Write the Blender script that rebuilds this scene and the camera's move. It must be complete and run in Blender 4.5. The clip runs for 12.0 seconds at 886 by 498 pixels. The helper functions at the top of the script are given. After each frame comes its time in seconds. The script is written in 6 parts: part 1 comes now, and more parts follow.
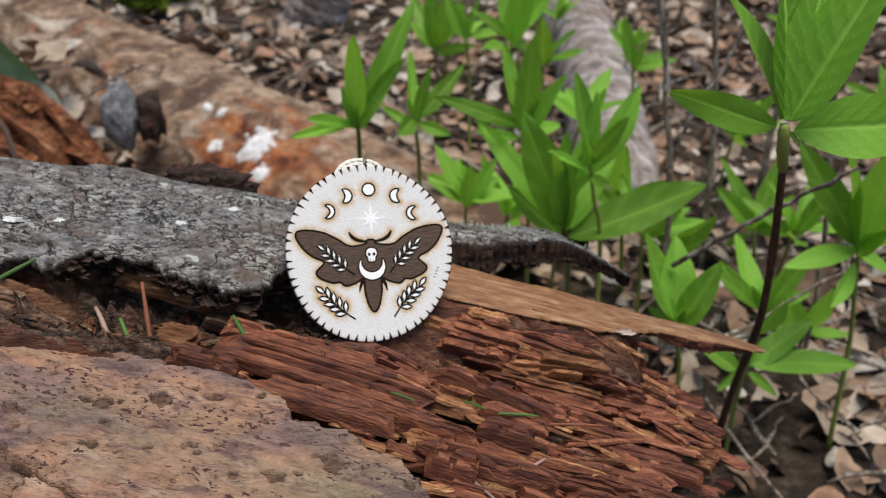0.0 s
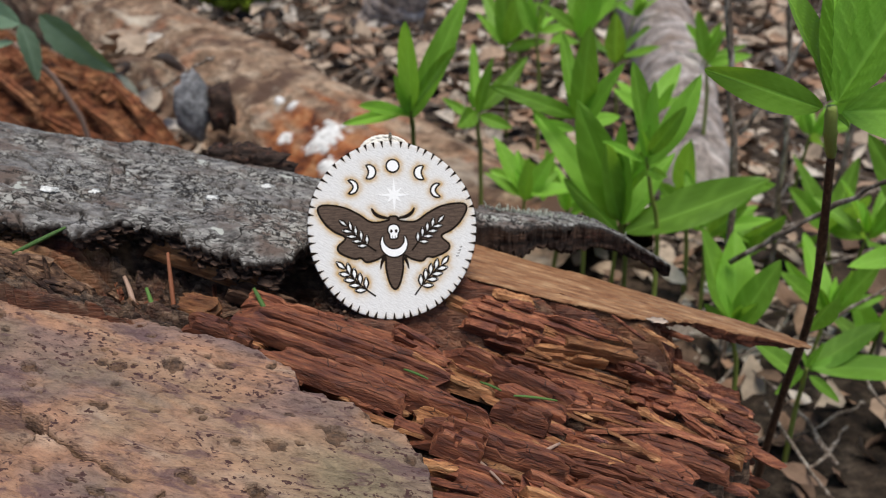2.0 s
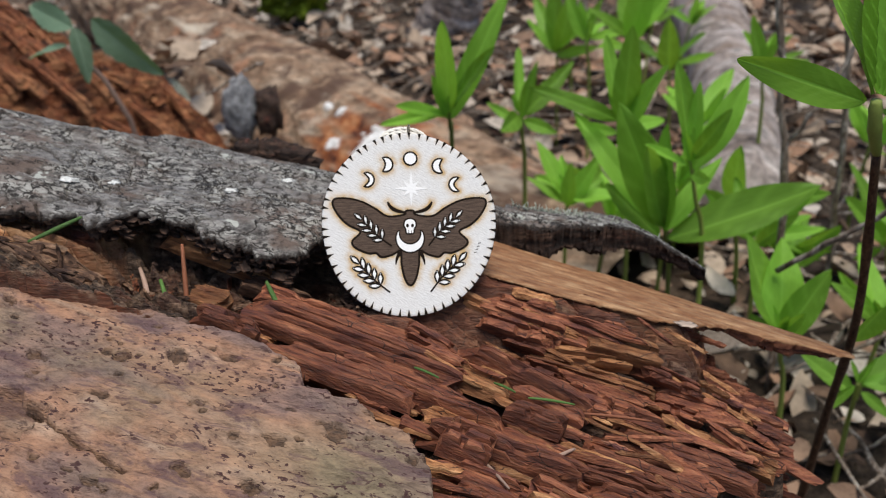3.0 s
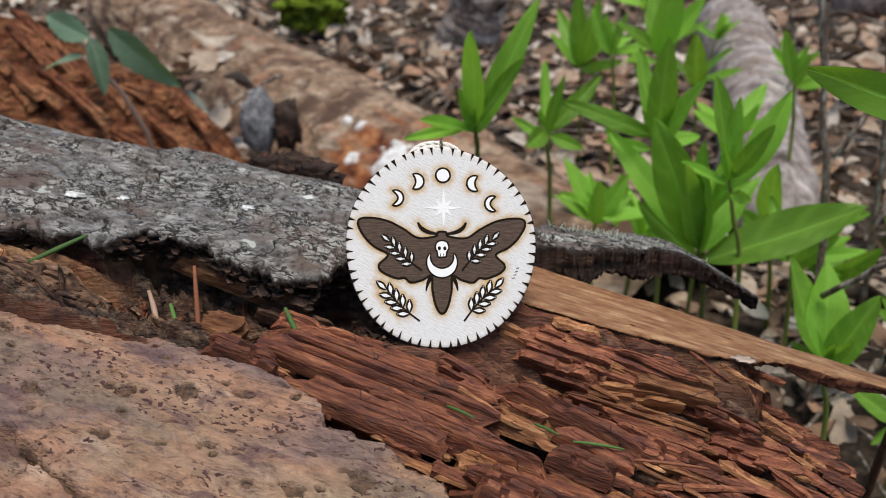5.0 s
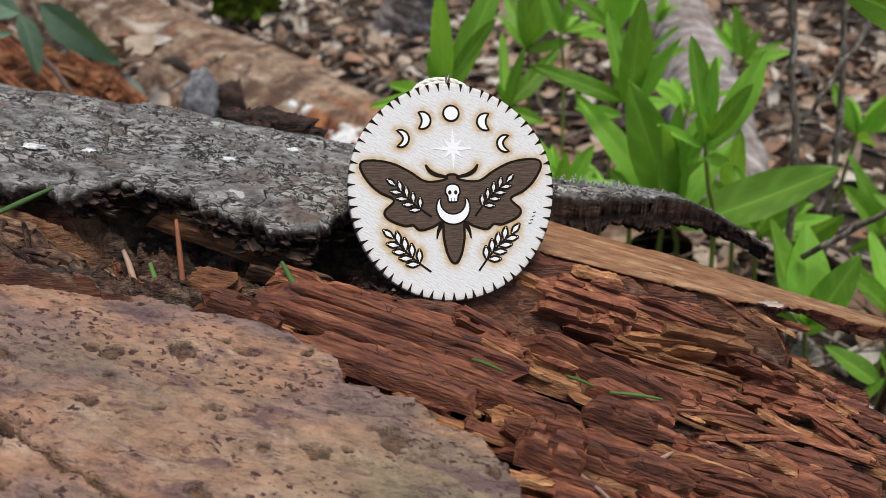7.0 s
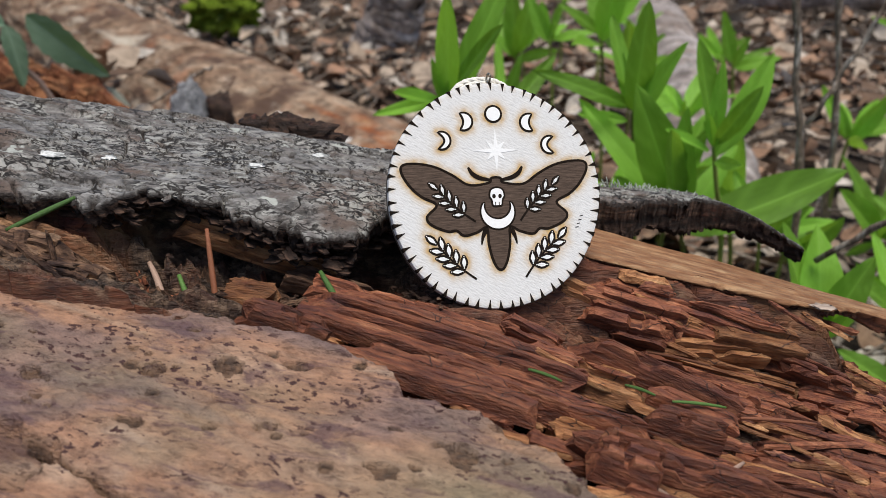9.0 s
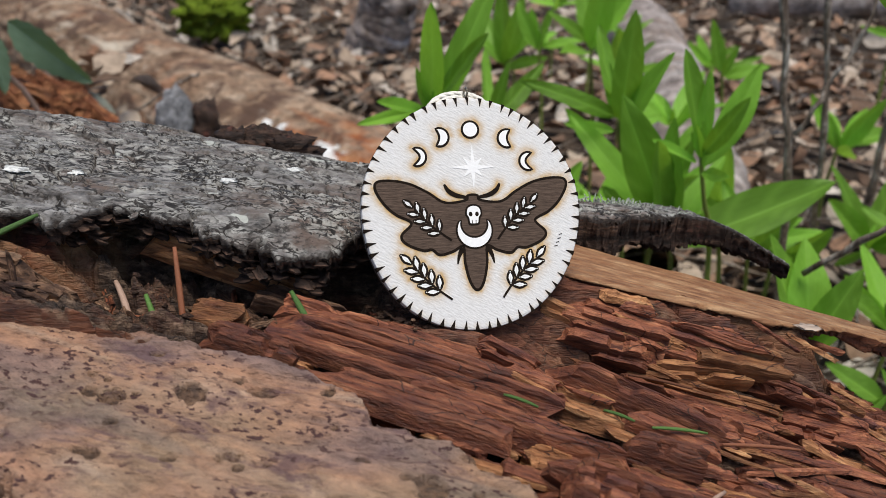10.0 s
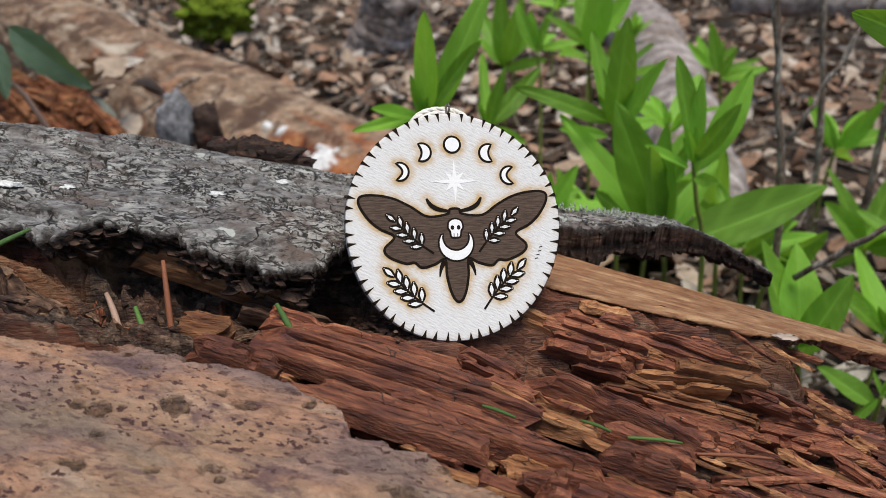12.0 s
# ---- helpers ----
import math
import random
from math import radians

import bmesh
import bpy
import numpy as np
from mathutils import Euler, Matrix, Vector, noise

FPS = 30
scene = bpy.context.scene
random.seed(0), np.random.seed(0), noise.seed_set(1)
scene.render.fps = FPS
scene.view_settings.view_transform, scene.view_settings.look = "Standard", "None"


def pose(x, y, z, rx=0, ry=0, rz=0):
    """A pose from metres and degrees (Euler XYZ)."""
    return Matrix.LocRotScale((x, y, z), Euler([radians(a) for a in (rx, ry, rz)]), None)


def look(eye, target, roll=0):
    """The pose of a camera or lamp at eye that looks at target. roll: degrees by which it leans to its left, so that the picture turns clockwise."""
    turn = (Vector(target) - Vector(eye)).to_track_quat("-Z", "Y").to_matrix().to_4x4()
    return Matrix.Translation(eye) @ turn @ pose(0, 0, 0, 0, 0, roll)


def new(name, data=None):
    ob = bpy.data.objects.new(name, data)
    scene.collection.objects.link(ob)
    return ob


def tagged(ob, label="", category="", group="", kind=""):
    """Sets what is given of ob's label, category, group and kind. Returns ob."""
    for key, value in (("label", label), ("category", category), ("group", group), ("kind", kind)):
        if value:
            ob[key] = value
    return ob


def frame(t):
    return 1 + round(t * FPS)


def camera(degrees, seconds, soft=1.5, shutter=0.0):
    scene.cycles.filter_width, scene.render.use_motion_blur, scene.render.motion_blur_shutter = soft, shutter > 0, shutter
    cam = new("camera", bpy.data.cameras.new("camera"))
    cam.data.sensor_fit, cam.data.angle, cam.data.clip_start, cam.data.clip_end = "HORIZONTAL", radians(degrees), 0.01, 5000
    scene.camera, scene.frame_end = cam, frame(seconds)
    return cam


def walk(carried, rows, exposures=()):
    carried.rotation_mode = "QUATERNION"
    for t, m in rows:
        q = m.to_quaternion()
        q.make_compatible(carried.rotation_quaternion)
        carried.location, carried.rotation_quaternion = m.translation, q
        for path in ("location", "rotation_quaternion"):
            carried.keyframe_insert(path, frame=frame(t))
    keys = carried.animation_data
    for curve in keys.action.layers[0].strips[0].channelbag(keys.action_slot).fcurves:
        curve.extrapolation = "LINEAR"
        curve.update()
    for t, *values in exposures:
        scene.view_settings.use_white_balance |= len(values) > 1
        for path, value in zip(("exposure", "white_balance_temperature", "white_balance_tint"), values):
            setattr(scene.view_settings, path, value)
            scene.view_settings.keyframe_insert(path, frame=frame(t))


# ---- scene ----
cam = camera(54.0, 12.0, soft=0.75)
cam.data.dof.use_dof = True
cam.data.dof.focus_distance = 0.237
cam.data.dof.aperture_fstop = 22.0
METRES, EYE, TILT, LEAN, TURN = 0.15, 0.40, -25.0, 0.0, 0.0
ROWS = [
    (0.0, 0.0, 0.0, 0.0, 0.0, 0.0, -0.0),
    (0.5, 0.0168, 0.0052, -0.0126, 0.17, 0.03, -0.1),
    (1.0, 0.0593, -0.0053, -0.0202, 1.41, 0.13, -0.54),
    (1.5, 0.1037, 0.0138, -0.0431, 3.22, 0.14, -1.08),
    (2.0, 0.1301, 0.0384, -0.0529, 5.21, 0.07, -1.49),
    (2.5, 0.1642, 0.0754, -0.066, 7.34, 0.21, -1.93),
    (3.0, 0.2096, 0.1141, -0.0847, 8.86, 0.69, -2.46),
    (5.0, 0.1436, 0.2696, -0.0637, 9.86, 1.62, -3.06),
    (5.5, 0.1094, 0.3031, -0.0771, 9.64, 1.54, -2.96),
    (6.0, 0.0746, 0.3443, -0.1151, 8.48, 1.31, -2.54),
    (6.5, 0.0269, 0.3775, -0.1465, 6.91, 1.32, -1.99),
    (8.5, -0.1315, 0.4378, -0.1725, 4.16, 2.36, -0.42),
    (9.0, -0.1503, 0.4573, -0.1732, 4.11, 2.36, -0.46),
    (9.5, -0.1314, 0.4827, -0.1565, 3.77, 2.55, -0.53),
    (10.0, -0.1238, 0.5014, -0.1462, 3.59, 2.7, -0.54),
    (10.5, -0.1096, 0.5135, -0.1312, 3.47, 2.78, -0.54),
    (11.0, -0.105, 0.5028, -0.1161, 3.35, 2.85, -0.53),
    (11.5, -0.0964, 0.499, -0.1031, 3.28, 2.88, -0.52),
    (12.0, -0.0821, 0.47, -0.1218, 3.9, 2.6, -0.44),
]
walk(cam, [(t, pose(0, 0, EYE, TILT, LEAN, TURN) @ pose(METRES * x, METRES * y, METRES * z, 90 + pitch, roll, yaw)) for t, x, y, z, yaw, pitch, roll in ROWS],
     exposures=[(0.0, 0.0), (12.0, 0.0)])

# ---- light: a bright overcast sky over a clearing ----
world = bpy.data.worlds.new("sky")
scene.world = world
world.use_nodes = True
wn = world.node_tree
sky = wn.nodes.new("ShaderNodeTexSky")
sky.sky_type, sky.sun_disc = "NISHITA", False
sky.sun_elevation, sky.sun_rotation = radians(74), radians(150)
sky.air_density, sky.dust_density = 1.0, 1.5
wn.links.new(sky.outputs[0], wn.nodes["Background"].inputs[0])
wn.nodes["Background"].inputs[1].default_value = 0.115
sun = new("sun", bpy.data.lights.new("sun", "SUN"))
sun.data.energy, sun.data.angle, sun.data.color = 3.3, radians(30), (1.0, 0.95, 0.86)
sun.matrix_world = look((0.25, -0.5, 2.0), (0, 0, 0))


# ---- materials ----
def nodes_of(name):
    m = bpy.data.materials.new(name)
    m.use_nodes = True
    return m, m.node_tree, m.node_tree.nodes["Principled BSDF"]


def ramp(nt, source, stops):
    r = nt.nodes.new("ShaderNodeValToRGB")
    while len(r.color_ramp.elements) < len(stops):
        r.color_ramp.elements.new(0.5)
    for e, (p, c) in zip(r.color_ramp.elements, stops):
        e.position, e.color = p, (*c, 1) if len(c) == 3 else c
    nt.links.new(source, r.inputs[0])
    return r.outputs[0]


def fac(nt, source, lo, hi):
    r = nt.nodes.new("ShaderNodeMapRange")
    r.inputs[1].default_value, r.inputs[2].default_value = lo, hi
    nt.links.new(source, r.inputs[0])
    return r.outputs[0]


def mixed(nt, f, a, b, how="MIX"):
    x = nt.nodes.new("ShaderNodeMix")
    x.data_type, x.blend_type = "RGBA", how
    for sock, v in ((x.inputs[0], f), (x.inputs[6], a), (x.inputs[7], b)):
        if isinstance(v, (int, float)):
            sock.default_value = v
        elif isinstance(v, tuple):
            sock.default_value = (*v, 1)
        else:
            nt.links.new(v, sock)
    return x.outputs[2]


def grain(nt, scale, detail=6.0, rough=0.6, offset=0.0, distort=0.0, kind="Object", turn=0.0):
    """Noise in the object's own metres, turned about z and stretched by the scale."""
    tc, mp, n = nt.nodes.new("ShaderNodeTexCoord"), nt.nodes.new("ShaderNodeMapping"), nt.nodes.new("ShaderNodeTexNoise")
    mp.inputs["Scale"].default_value = scale
    mp.inputs["Location"].default_value = (offset, offset * 1.7, offset * 0.6)
    n.inputs["Scale"].default_value, n.inputs["Detail"].default_value, n.inputs["Roughness"].default_value = 1.0, detail, rough
    n.inputs["Distortion"].default_value = distort
    if turn:
        first = nt.nodes.new("ShaderNodeMapping")
        first.inputs["Rotation"].default_value = (0, 0, turn)
        nt.links.new(tc.outputs[kind], first.inputs[0])
        nt.links.new(first.outputs[0], mp.inputs[0])
    else:
        nt.links.new(tc.outputs[kind], mp.inputs[0])
    nt.links.new(mp.outputs[0], n.inputs["Vector"])
    return n.outputs["Fac"]


def bumped(nt, bs, source, dist, strength=1.0):
    b = nt.nodes.new("ShaderNodeBump")
    b.inputs["Distance"].default_value, b.inputs["Strength"].default_value = dist, strength
    nt.links.new(source, b.inputs["Height"])
    nt.links.new(b.outputs[0], bs.inputs["Normal"])


def attr(nt, name):
    a = nt.nodes.new("ShaderNodeAttribute")
    a.attribute_name = name
    return a.outputs["Fac"]


def layered(name, stops, scale, stain, stain_scale, stain_range, rough=(0.5, 0.8), bump=0.0006, spec=0.15, extra=None, speckle=0.8):
    """Fibrous or flaky stuff: colours along one noise, stains along a coarser one, relief from a finer one."""
    m, nt, bs = nodes_of(name)
    g = grain(nt, scale)
    col = ramp(nt, g, stops)
    s = grain(nt, stain_scale, 5.0, 0.65, 3.1)
    col = mixed(nt, fac(nt, s, *stain_range), col, stain)
    fine = grain(nt, tuple(3.1 * v for v in scale), 4.0, 0.7, 7.7)
    col = mixed(nt, speckle, col, ramp(nt, fine, [(0.32, (0.22, 0.22, 0.22)), (0.5, (1.0, 1.0, 1.0)), (0.68, (1.75, 1.75, 1.75))]), "MULTIPLY")
    if extra:
        col = extra(nt, col)
    nt.links.new(col, bs.inputs["Base Color"])
    r = nt.nodes.new("ShaderNodeMapRange")
    r.inputs[1].default_value, r.inputs[2].default_value, r.inputs[3].default_value, r.inputs[4].default_value = 0.3, 0.7, rough[0], rough[1]
    nt.links.new(fine, r.inputs[0])
    nt.links.new(r.outputs[0], bs.inputs["Roughness"])
    bs.inputs["Specular IOR Level"].default_value = spec
    both = nt.nodes.new("ShaderNodeMath")
    both.operation = "ADD"
    nt.links.new(g, both.inputs[0])
    nt.links.new(fine, both.inputs[1])
    bumped(nt, bs, both.outputs[0], bump)
    return m


def rot_shade_and_tan(nt, col):
    """Dark rot under the bark, shade painted between the blocks, and bleached tan wood on the ledges, by the two tone
    layers of the mesh.
    """
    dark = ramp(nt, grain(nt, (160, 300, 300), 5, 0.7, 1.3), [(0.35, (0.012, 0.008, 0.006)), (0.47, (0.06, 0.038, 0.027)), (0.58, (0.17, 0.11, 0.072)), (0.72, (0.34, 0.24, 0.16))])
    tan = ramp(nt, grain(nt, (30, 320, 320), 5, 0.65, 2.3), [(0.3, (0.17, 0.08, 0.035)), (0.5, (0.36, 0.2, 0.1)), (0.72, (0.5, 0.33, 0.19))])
    col = mixed(nt, attr(nt, "rot_shade"), col, dark)
    return mixed(nt, attr(nt, "tan"), col, tan)


def each_differs(nt, col):
    """Piece by piece a little lighter, darker or yellower."""
    geo, info = nt.nodes.new("ShaderNodeNewGeometry"), nt.nodes.new("ShaderNodeObjectInfo")
    tone = ramp(nt, geo.outputs["Random Per Island"], [(0.0, (0.4, 0.36, 0.35)), (0.4, (0.85, 0.8, 0.8)), (0.8, (1.15, 1.15, 1.15)), (1.0, (1.6, 1.75, 1.85))])
    col = mixed(nt, 0.8, col, tone, "MULTIPLY")
    tone = ramp(nt, info.outputs["Random"], [(0.0, (0.45, 0.4, 0.4)), (0.5, (0.95, 0.92, 0.92)), (1.0, (1.4, 1.45, 1.5))])
    return mixed(nt, 0.8, col, tone, "MULTIPLY")


def fissures(nt, scale, width, warp, mask_scale, mask):
    """Thin crooked cracks between plates, where a coarse noise lets them show."""
    tc, mp, vo = nt.nodes.new("ShaderNodeTexCoord"), nt.nodes.new("ShaderNodeMapping"), nt.nodes.new("ShaderNodeTexVoronoi")
    no, add, sc = nt.nodes.new("ShaderNodeTexNoise"), nt.nodes.new("ShaderNodeVectorMath"), nt.nodes.new("ShaderNodeVectorMath")
    no.inputs["Scale"].default_value, no.inputs["Detail"].default_value = 90, 4
    nt.links.new(tc.outputs["Object"], no.inputs["Vector"])
    sc.operation = "SCALE"
    sc.inputs["Scale"].default_value = warp
    nt.links.new(no.outputs["Color"], sc.inputs[0])
    nt.links.new(tc.outputs["Object"], add.inputs[0])
    nt.links.new(sc.outputs[0], add.inputs[1])
    mp.inputs["Scale"].default_value = scale
    nt.links.new(add.outputs[0], mp.inputs[0])
    vo.feature = "DISTANCE_TO_EDGE"
    vo.inputs["Scale"].default_value = 1.0
    nt.links.new(mp.outputs[0], vo.inputs["Vector"])
    line = fac(nt, vo.outputs["Distance"], width, width * 0.25)
    both = nt.nodes.new("ShaderNodeMath")
    both.operation = "MULTIPLY"
    nt.links.new(line, both.inputs[0])
    nt.links.new(fac(nt, grain(nt, (mask_scale,) * 3, 3, 0.5, 4.4), *mask), both.inputs[1])
    return both.outputs[0]


def cross_cracks(nt, col):
    """Brown rot breaks across the grain: short dark cracks."""
    return mixed(nt, fissures(nt, (95, 170, 170), 0.026, 0.005, 55, (0.5, 0.57)), col, (0.035, 0.013, 0.009))



FIBRE = layered("red_rotten_wood", [(0.28, (0.04, 0.012, 0.008)), (0.42, (0.165, 0.054, 0.029)), (0.55, (0.27, 0.096, 0.046)), (0.68, (0.39, 0.17, 0.085)), (0.8, (0.56, 0.32, 0.18))],
                (75, 400, 400), (0.1, 0.036, 0.03), (45, 130, 130), (0.53, 0.66), (0.36, 0.68), 0.0009, 0.32, lambda nt, col: rot_shade_and_tan(nt, cross_cracks(nt, each_differs(nt, col))), 0.55)
OCHRE = layered("ochre_rotten_wood", [(0.28, (0.08, 0.032, 0.013)), (0.42, (0.25, 0.105, 0.042)), (0.55, (0.38, 0.18, 0.075)), (0.7, (0.54, 0.31, 0.145))],
                (75, 400, 400), (0.14, 0.048, 0.025), (38, 110, 110), (0.54, 0.7), (0.38, 0.7), 0.0008, 0.3, lambda nt, col: cross_cracks(nt, each_differs(nt, col)), 0.55)
DECAY = layered("brown_decayed_wood", [(0.28, (0.025, 0.014, 0.009)), (0.42, (0.1, 0.056, 0.034)), (0.56, (0.22, 0.13, 0.078)), (0.72, (0.42, 0.29, 0.18))],
                (90, 350, 350), (0.045, 0.024, 0.017), (60, 140, 140), (0.5, 0.62), (0.45, 0.8), 0.001, 0.25, each_differs, 0.6)


def slab_mat():
    """Bare weathered wood: soft tan, orange and mauve fields along the grain, purple-brown stains, sharp small specks."""
    m, nt, bs = nodes_of("stained_bare_wood")
    tilt = 0.2
    broad = grain(nt, (17, 60, 60), 4, 0.55, 2.0, 0.6, turn=tilt)
    col = ramp(nt, broad, [(0.3, (0.165, 0.11, 0.1)), (0.42, (0.235, 0.147, 0.114)), (0.51, (0.325, 0.178, 0.11)), (0.6, (0.345, 0.217, 0.146)), (0.72, (0.45, 0.34, 0.26))])
    col = mixed(nt, fac(nt, grain(nt, (14, 20, 20), 3, 0.5, 17.0), 0.53, 0.74), col, (0.22, 0.17, 0.105))
    mid = grain(nt, (150, 360, 360), 7, 0.7, 6.1, 0.4, turn=tilt)
    col = mixed(nt, 0.75, col, ramp(nt, mid, [(0.34, (0.4, 0.35, 0.35)), (0.48, (1, 1, 1)), (0.64, (1.5, 1.47, 1.42))]), "MULTIPLY")
    stain = grain(nt, (48, 190, 190), 6, 0.68, 11.2, 0.5, turn=tilt)
    part = nt.nodes.new("ShaderNodeMath")
    part.operation = "MULTIPLY"
    part.inputs[1].default_value = 0.72
    nt.links.new(fac(nt, stain, 0.53, 0.62), part.inputs[0])
    col = mixed(nt, part.outputs[0], col, (0.11, 0.06, 0.065))
    both = nt.nodes.new("ShaderNodeMath")
    both.operation = "MULTIPLY"
    nt.links.new(fac(nt, grain(nt, (420, 800, 800), 3, 0.55, 8.2, turn=tilt), 0.57, 0.61), both.inputs[0])
    nt.links.new(fac(nt, grain(nt, (40, 75, 75), 4, 0.6, 31.0), 0.42, 0.55), both.inputs[1])
    col = mixed(nt, both.outputs[0], col, (0.065, 0.028, 0.024))
    col = mixed(nt, attr(nt, "pit"), col, ramp(nt, grain(nt, (300, 500, 500), 4, 0.6, 3.3), [(0.4, (0.035, 0.02, 0.014)), (0.65, (0.17, 0.1, 0.06))]))
    nt.links.new(col, bs.inputs["Base Color"])
    r = nt.nodes.new("ShaderNodeMapRange")
    r.inputs[1].default_value, r.inputs[2].default_value, r.inputs[3].default_value, r.inputs[4].default_value = 0.3, 0.7, 0.36, 0.62
    nt.links.new(mid, r.inputs[0])
    nt.links.new(r.outputs[0], bs.inputs["Roughness"])
    bs.inputs["Specular IOR Level"].default_value = 0.32
    relief = nt.nodes.new("ShaderNodeMath")
    relief.operation = "ADD"
    nt.links.new(mid, relief.inputs[0])
    nt.links.new(grain(nt, (420, 900, 900), 3, 0.6, 12.0, turn=tilt), relief.inputs[1])
    bumped(nt, bs, relief.outputs[0], 0.0011)
    return m


SLAB = slab_mat()
BOARD = layered("tan_board_wood", [(0.3, (0.14, 0.056, 0.025)), (0.45, (0.26, 0.125, 0.058)), (0.57, (0.34, 0.185, 0.092)), (0.72, (0.44, 0.28, 0.155))],
                (14, 380, 380), (0.2, 0.09, 0.042), (30, 90, 90), (0.5, 0.7), (0.45, 0.7), 0.0004, 0.25, None, 0.3)


def squiggles(nt, scale, half, zone):
    """Short wormy lines, the level lines of a noise, inside a zone."""
    n, off, size, both = grain(nt, scale, 2.5, 0.5, 41.0, 0.6), nt.nodes.new("ShaderNodeMath"), nt.nodes.new("ShaderNodeMath"), nt.nodes.new("ShaderNodeMath")
    off.operation, size.operation, both.operation = "SUBTRACT", "ABSOLUTE", "MULTIPLY"
    off.inputs[1].default_value = 0.5
    nt.links.new(n, off.inputs[0])
    nt.links.new(off.outputs[0], size.inputs[0])
    nt.links.new(fac(nt, size.outputs[0], half, half * 0.35), both.inputs[0])
    nt.links.new(zone, both.inputs[1])
    return both.outputs[0]


def crusted(nt, col):
    """Brown scuffs, zones of pale lichen crust with black squiggles, dark fissures and a few scabs."""
    col = mixed(nt, fac(nt, grain(nt, (26, 48, 48), 4, 0.6, 15.2), 0.5, 0.6), col, (0.135, 0.098, 0.08))
    zone = fac(nt, grain(nt, (38, 75, 75), 4, 0.6, 5.2, turn=0.3), 0.44, 0.53)
    crust = grain(nt, (190, 330, 330), 7, 0.72, 5.9)
    pale = nt.nodes.new("ShaderNodeMath")
    pale.operation = "MULTIPLY"
    nt.links.new(fac(nt, crust, 0.42, 0.58), pale.inputs[0])
    nt.links.new(zone, pale.inputs[1])
    col = mixed(nt, pale.outputs[0], col, (0.385, 0.375, 0.345))
    col = mixed(nt, squiggles(nt, (190, 400, 300), 0.06, zone), col, (0.022, 0.019, 0.017))
    col = mixed(nt, fac(nt, grain(nt, (330, 560, 560), 5, 0.7, 21.0), 0.58, 0.64), col, (0.04, 0.033, 0.028))
    col = mixed(nt, fac(nt, grain(nt, (55, 85, 85), 3, 0.5, 9.4), 0.67, 0.685), col, (0.44, 0.45, 0.41))
    col = mixed(nt, fissures(nt, (30, 95, 55), 0.028, 0.016, 40, (0.45, 0.53)), col, (0.012, 0.009, 0.007))
    col = mixed(nt, fissures(nt, (120, 260, 150), 0.05, 0.009, 60, (0.52, 0.58)), col, (0.02, 0.015, 0.012))
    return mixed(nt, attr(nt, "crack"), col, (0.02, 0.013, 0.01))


BARK = layered("grey_bark", [(0.28, (0.055, 0.047, 0.043)), (0.42, (0.135, 0.123, 0.115)), (0.58, (0.2, 0.19, 0.182)), (0.75, (0.34, 0.33, 0.315))],
               (80, 180, 180), (0.11, 0.078, 0.062), (25, 40, 40), (0.54, 0.7), (0.42, 0.75), 0.0013, 0.28, crusted)
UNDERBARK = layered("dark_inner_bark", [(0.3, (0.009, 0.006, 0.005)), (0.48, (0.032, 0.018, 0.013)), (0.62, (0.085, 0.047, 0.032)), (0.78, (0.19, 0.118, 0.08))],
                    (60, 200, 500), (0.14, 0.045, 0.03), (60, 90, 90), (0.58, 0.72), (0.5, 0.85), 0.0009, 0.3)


def old_log_tones(nt, col):
    """Dark rot, bleached streaks, an orange decayed field and white lichen."""
    col = mixed(nt, fac(nt, grain(nt, (13, 13, 13), 5, 0.65, 2.2, 0.8), 0.49, 0.6), col, (0.1, 0.06, 0.042))
    col = mixed(nt, fac(nt, grain(nt, (7, 7, 30), 5, 0.6, 6.6, 0.5), 0.56, 0.7), col, (0.5, 0.43, 0.34))
    rust = ramp(nt, grain(nt, (30, 30, 30), 5, 0.65, 9.9), [(0.36, (0.08, 0.03, 0.02)), (0.5, (0.29, 0.095, 0.035)), (0.66, (0.45, 0.23, 0.11))])
    col = mixed(nt, attr(nt, "rust"), col, rust)
    return mixed(nt, attr(nt, "lichen"), col, ramp(nt, grain(nt, (90, 90, 90)), [(0.35, (0.6, 0.59, 0.57)), (0.6, (0.84, 0.84, 0.83))]))


OLDLOG = layered("decayed_log_wood", [(0.3, (0.09, 0.05, 0.03)), (0.45, (0.22, 0.14, 0.09)), (0.58, (0.31, 0.22, 0.15)), (0.72, (0.42, 0.34, 0.26))],
                 (18, 18, 60), (0.26, 0.1, 0.05), (11, 11, 11), (0.54, 0.74), (0.7, 0.95), 0.004, 0.15,
                 old_log_tones)
CHUNK = layered("crumbling_red_wood", [(0.3, (0.06, 0.022, 0.012)), (0.47, (0.19, 0.068, 0.032)), (0.65, (0.38, 0.18, 0.085))],
                (25, 25, 90), (0.04, 0.018, 0.012), (20, 20, 40), (0.5, 0.65), (0.6, 0.9), 0.004)
SOIL = layered("forest_soil", [(0.3, (0.012, 0.008, 0.006)), (0.5, (0.04, 0.028, 0.02)), (0.7, (0.1, 0.075, 0.055))],
               (45, 45, 45), (0.08, 0.055, 0.038), (9, 9, 9), (0.5, 0.66), (0.8, 1.0), 0.006, 0.2)
GREYWOOD = layered("weathered_grey_wood", [(0.3, (0.15, 0.12, 0.105)), (0.5, (0.3, 0.255, 0.235)), (0.7, (0.45, 0.41, 0.39))],
                   (24, 24, 14), (0.2, 0.15, 0.12), (11, 11, 8), (0.5, 0.66), (0.7, 0.95), 0.0015)
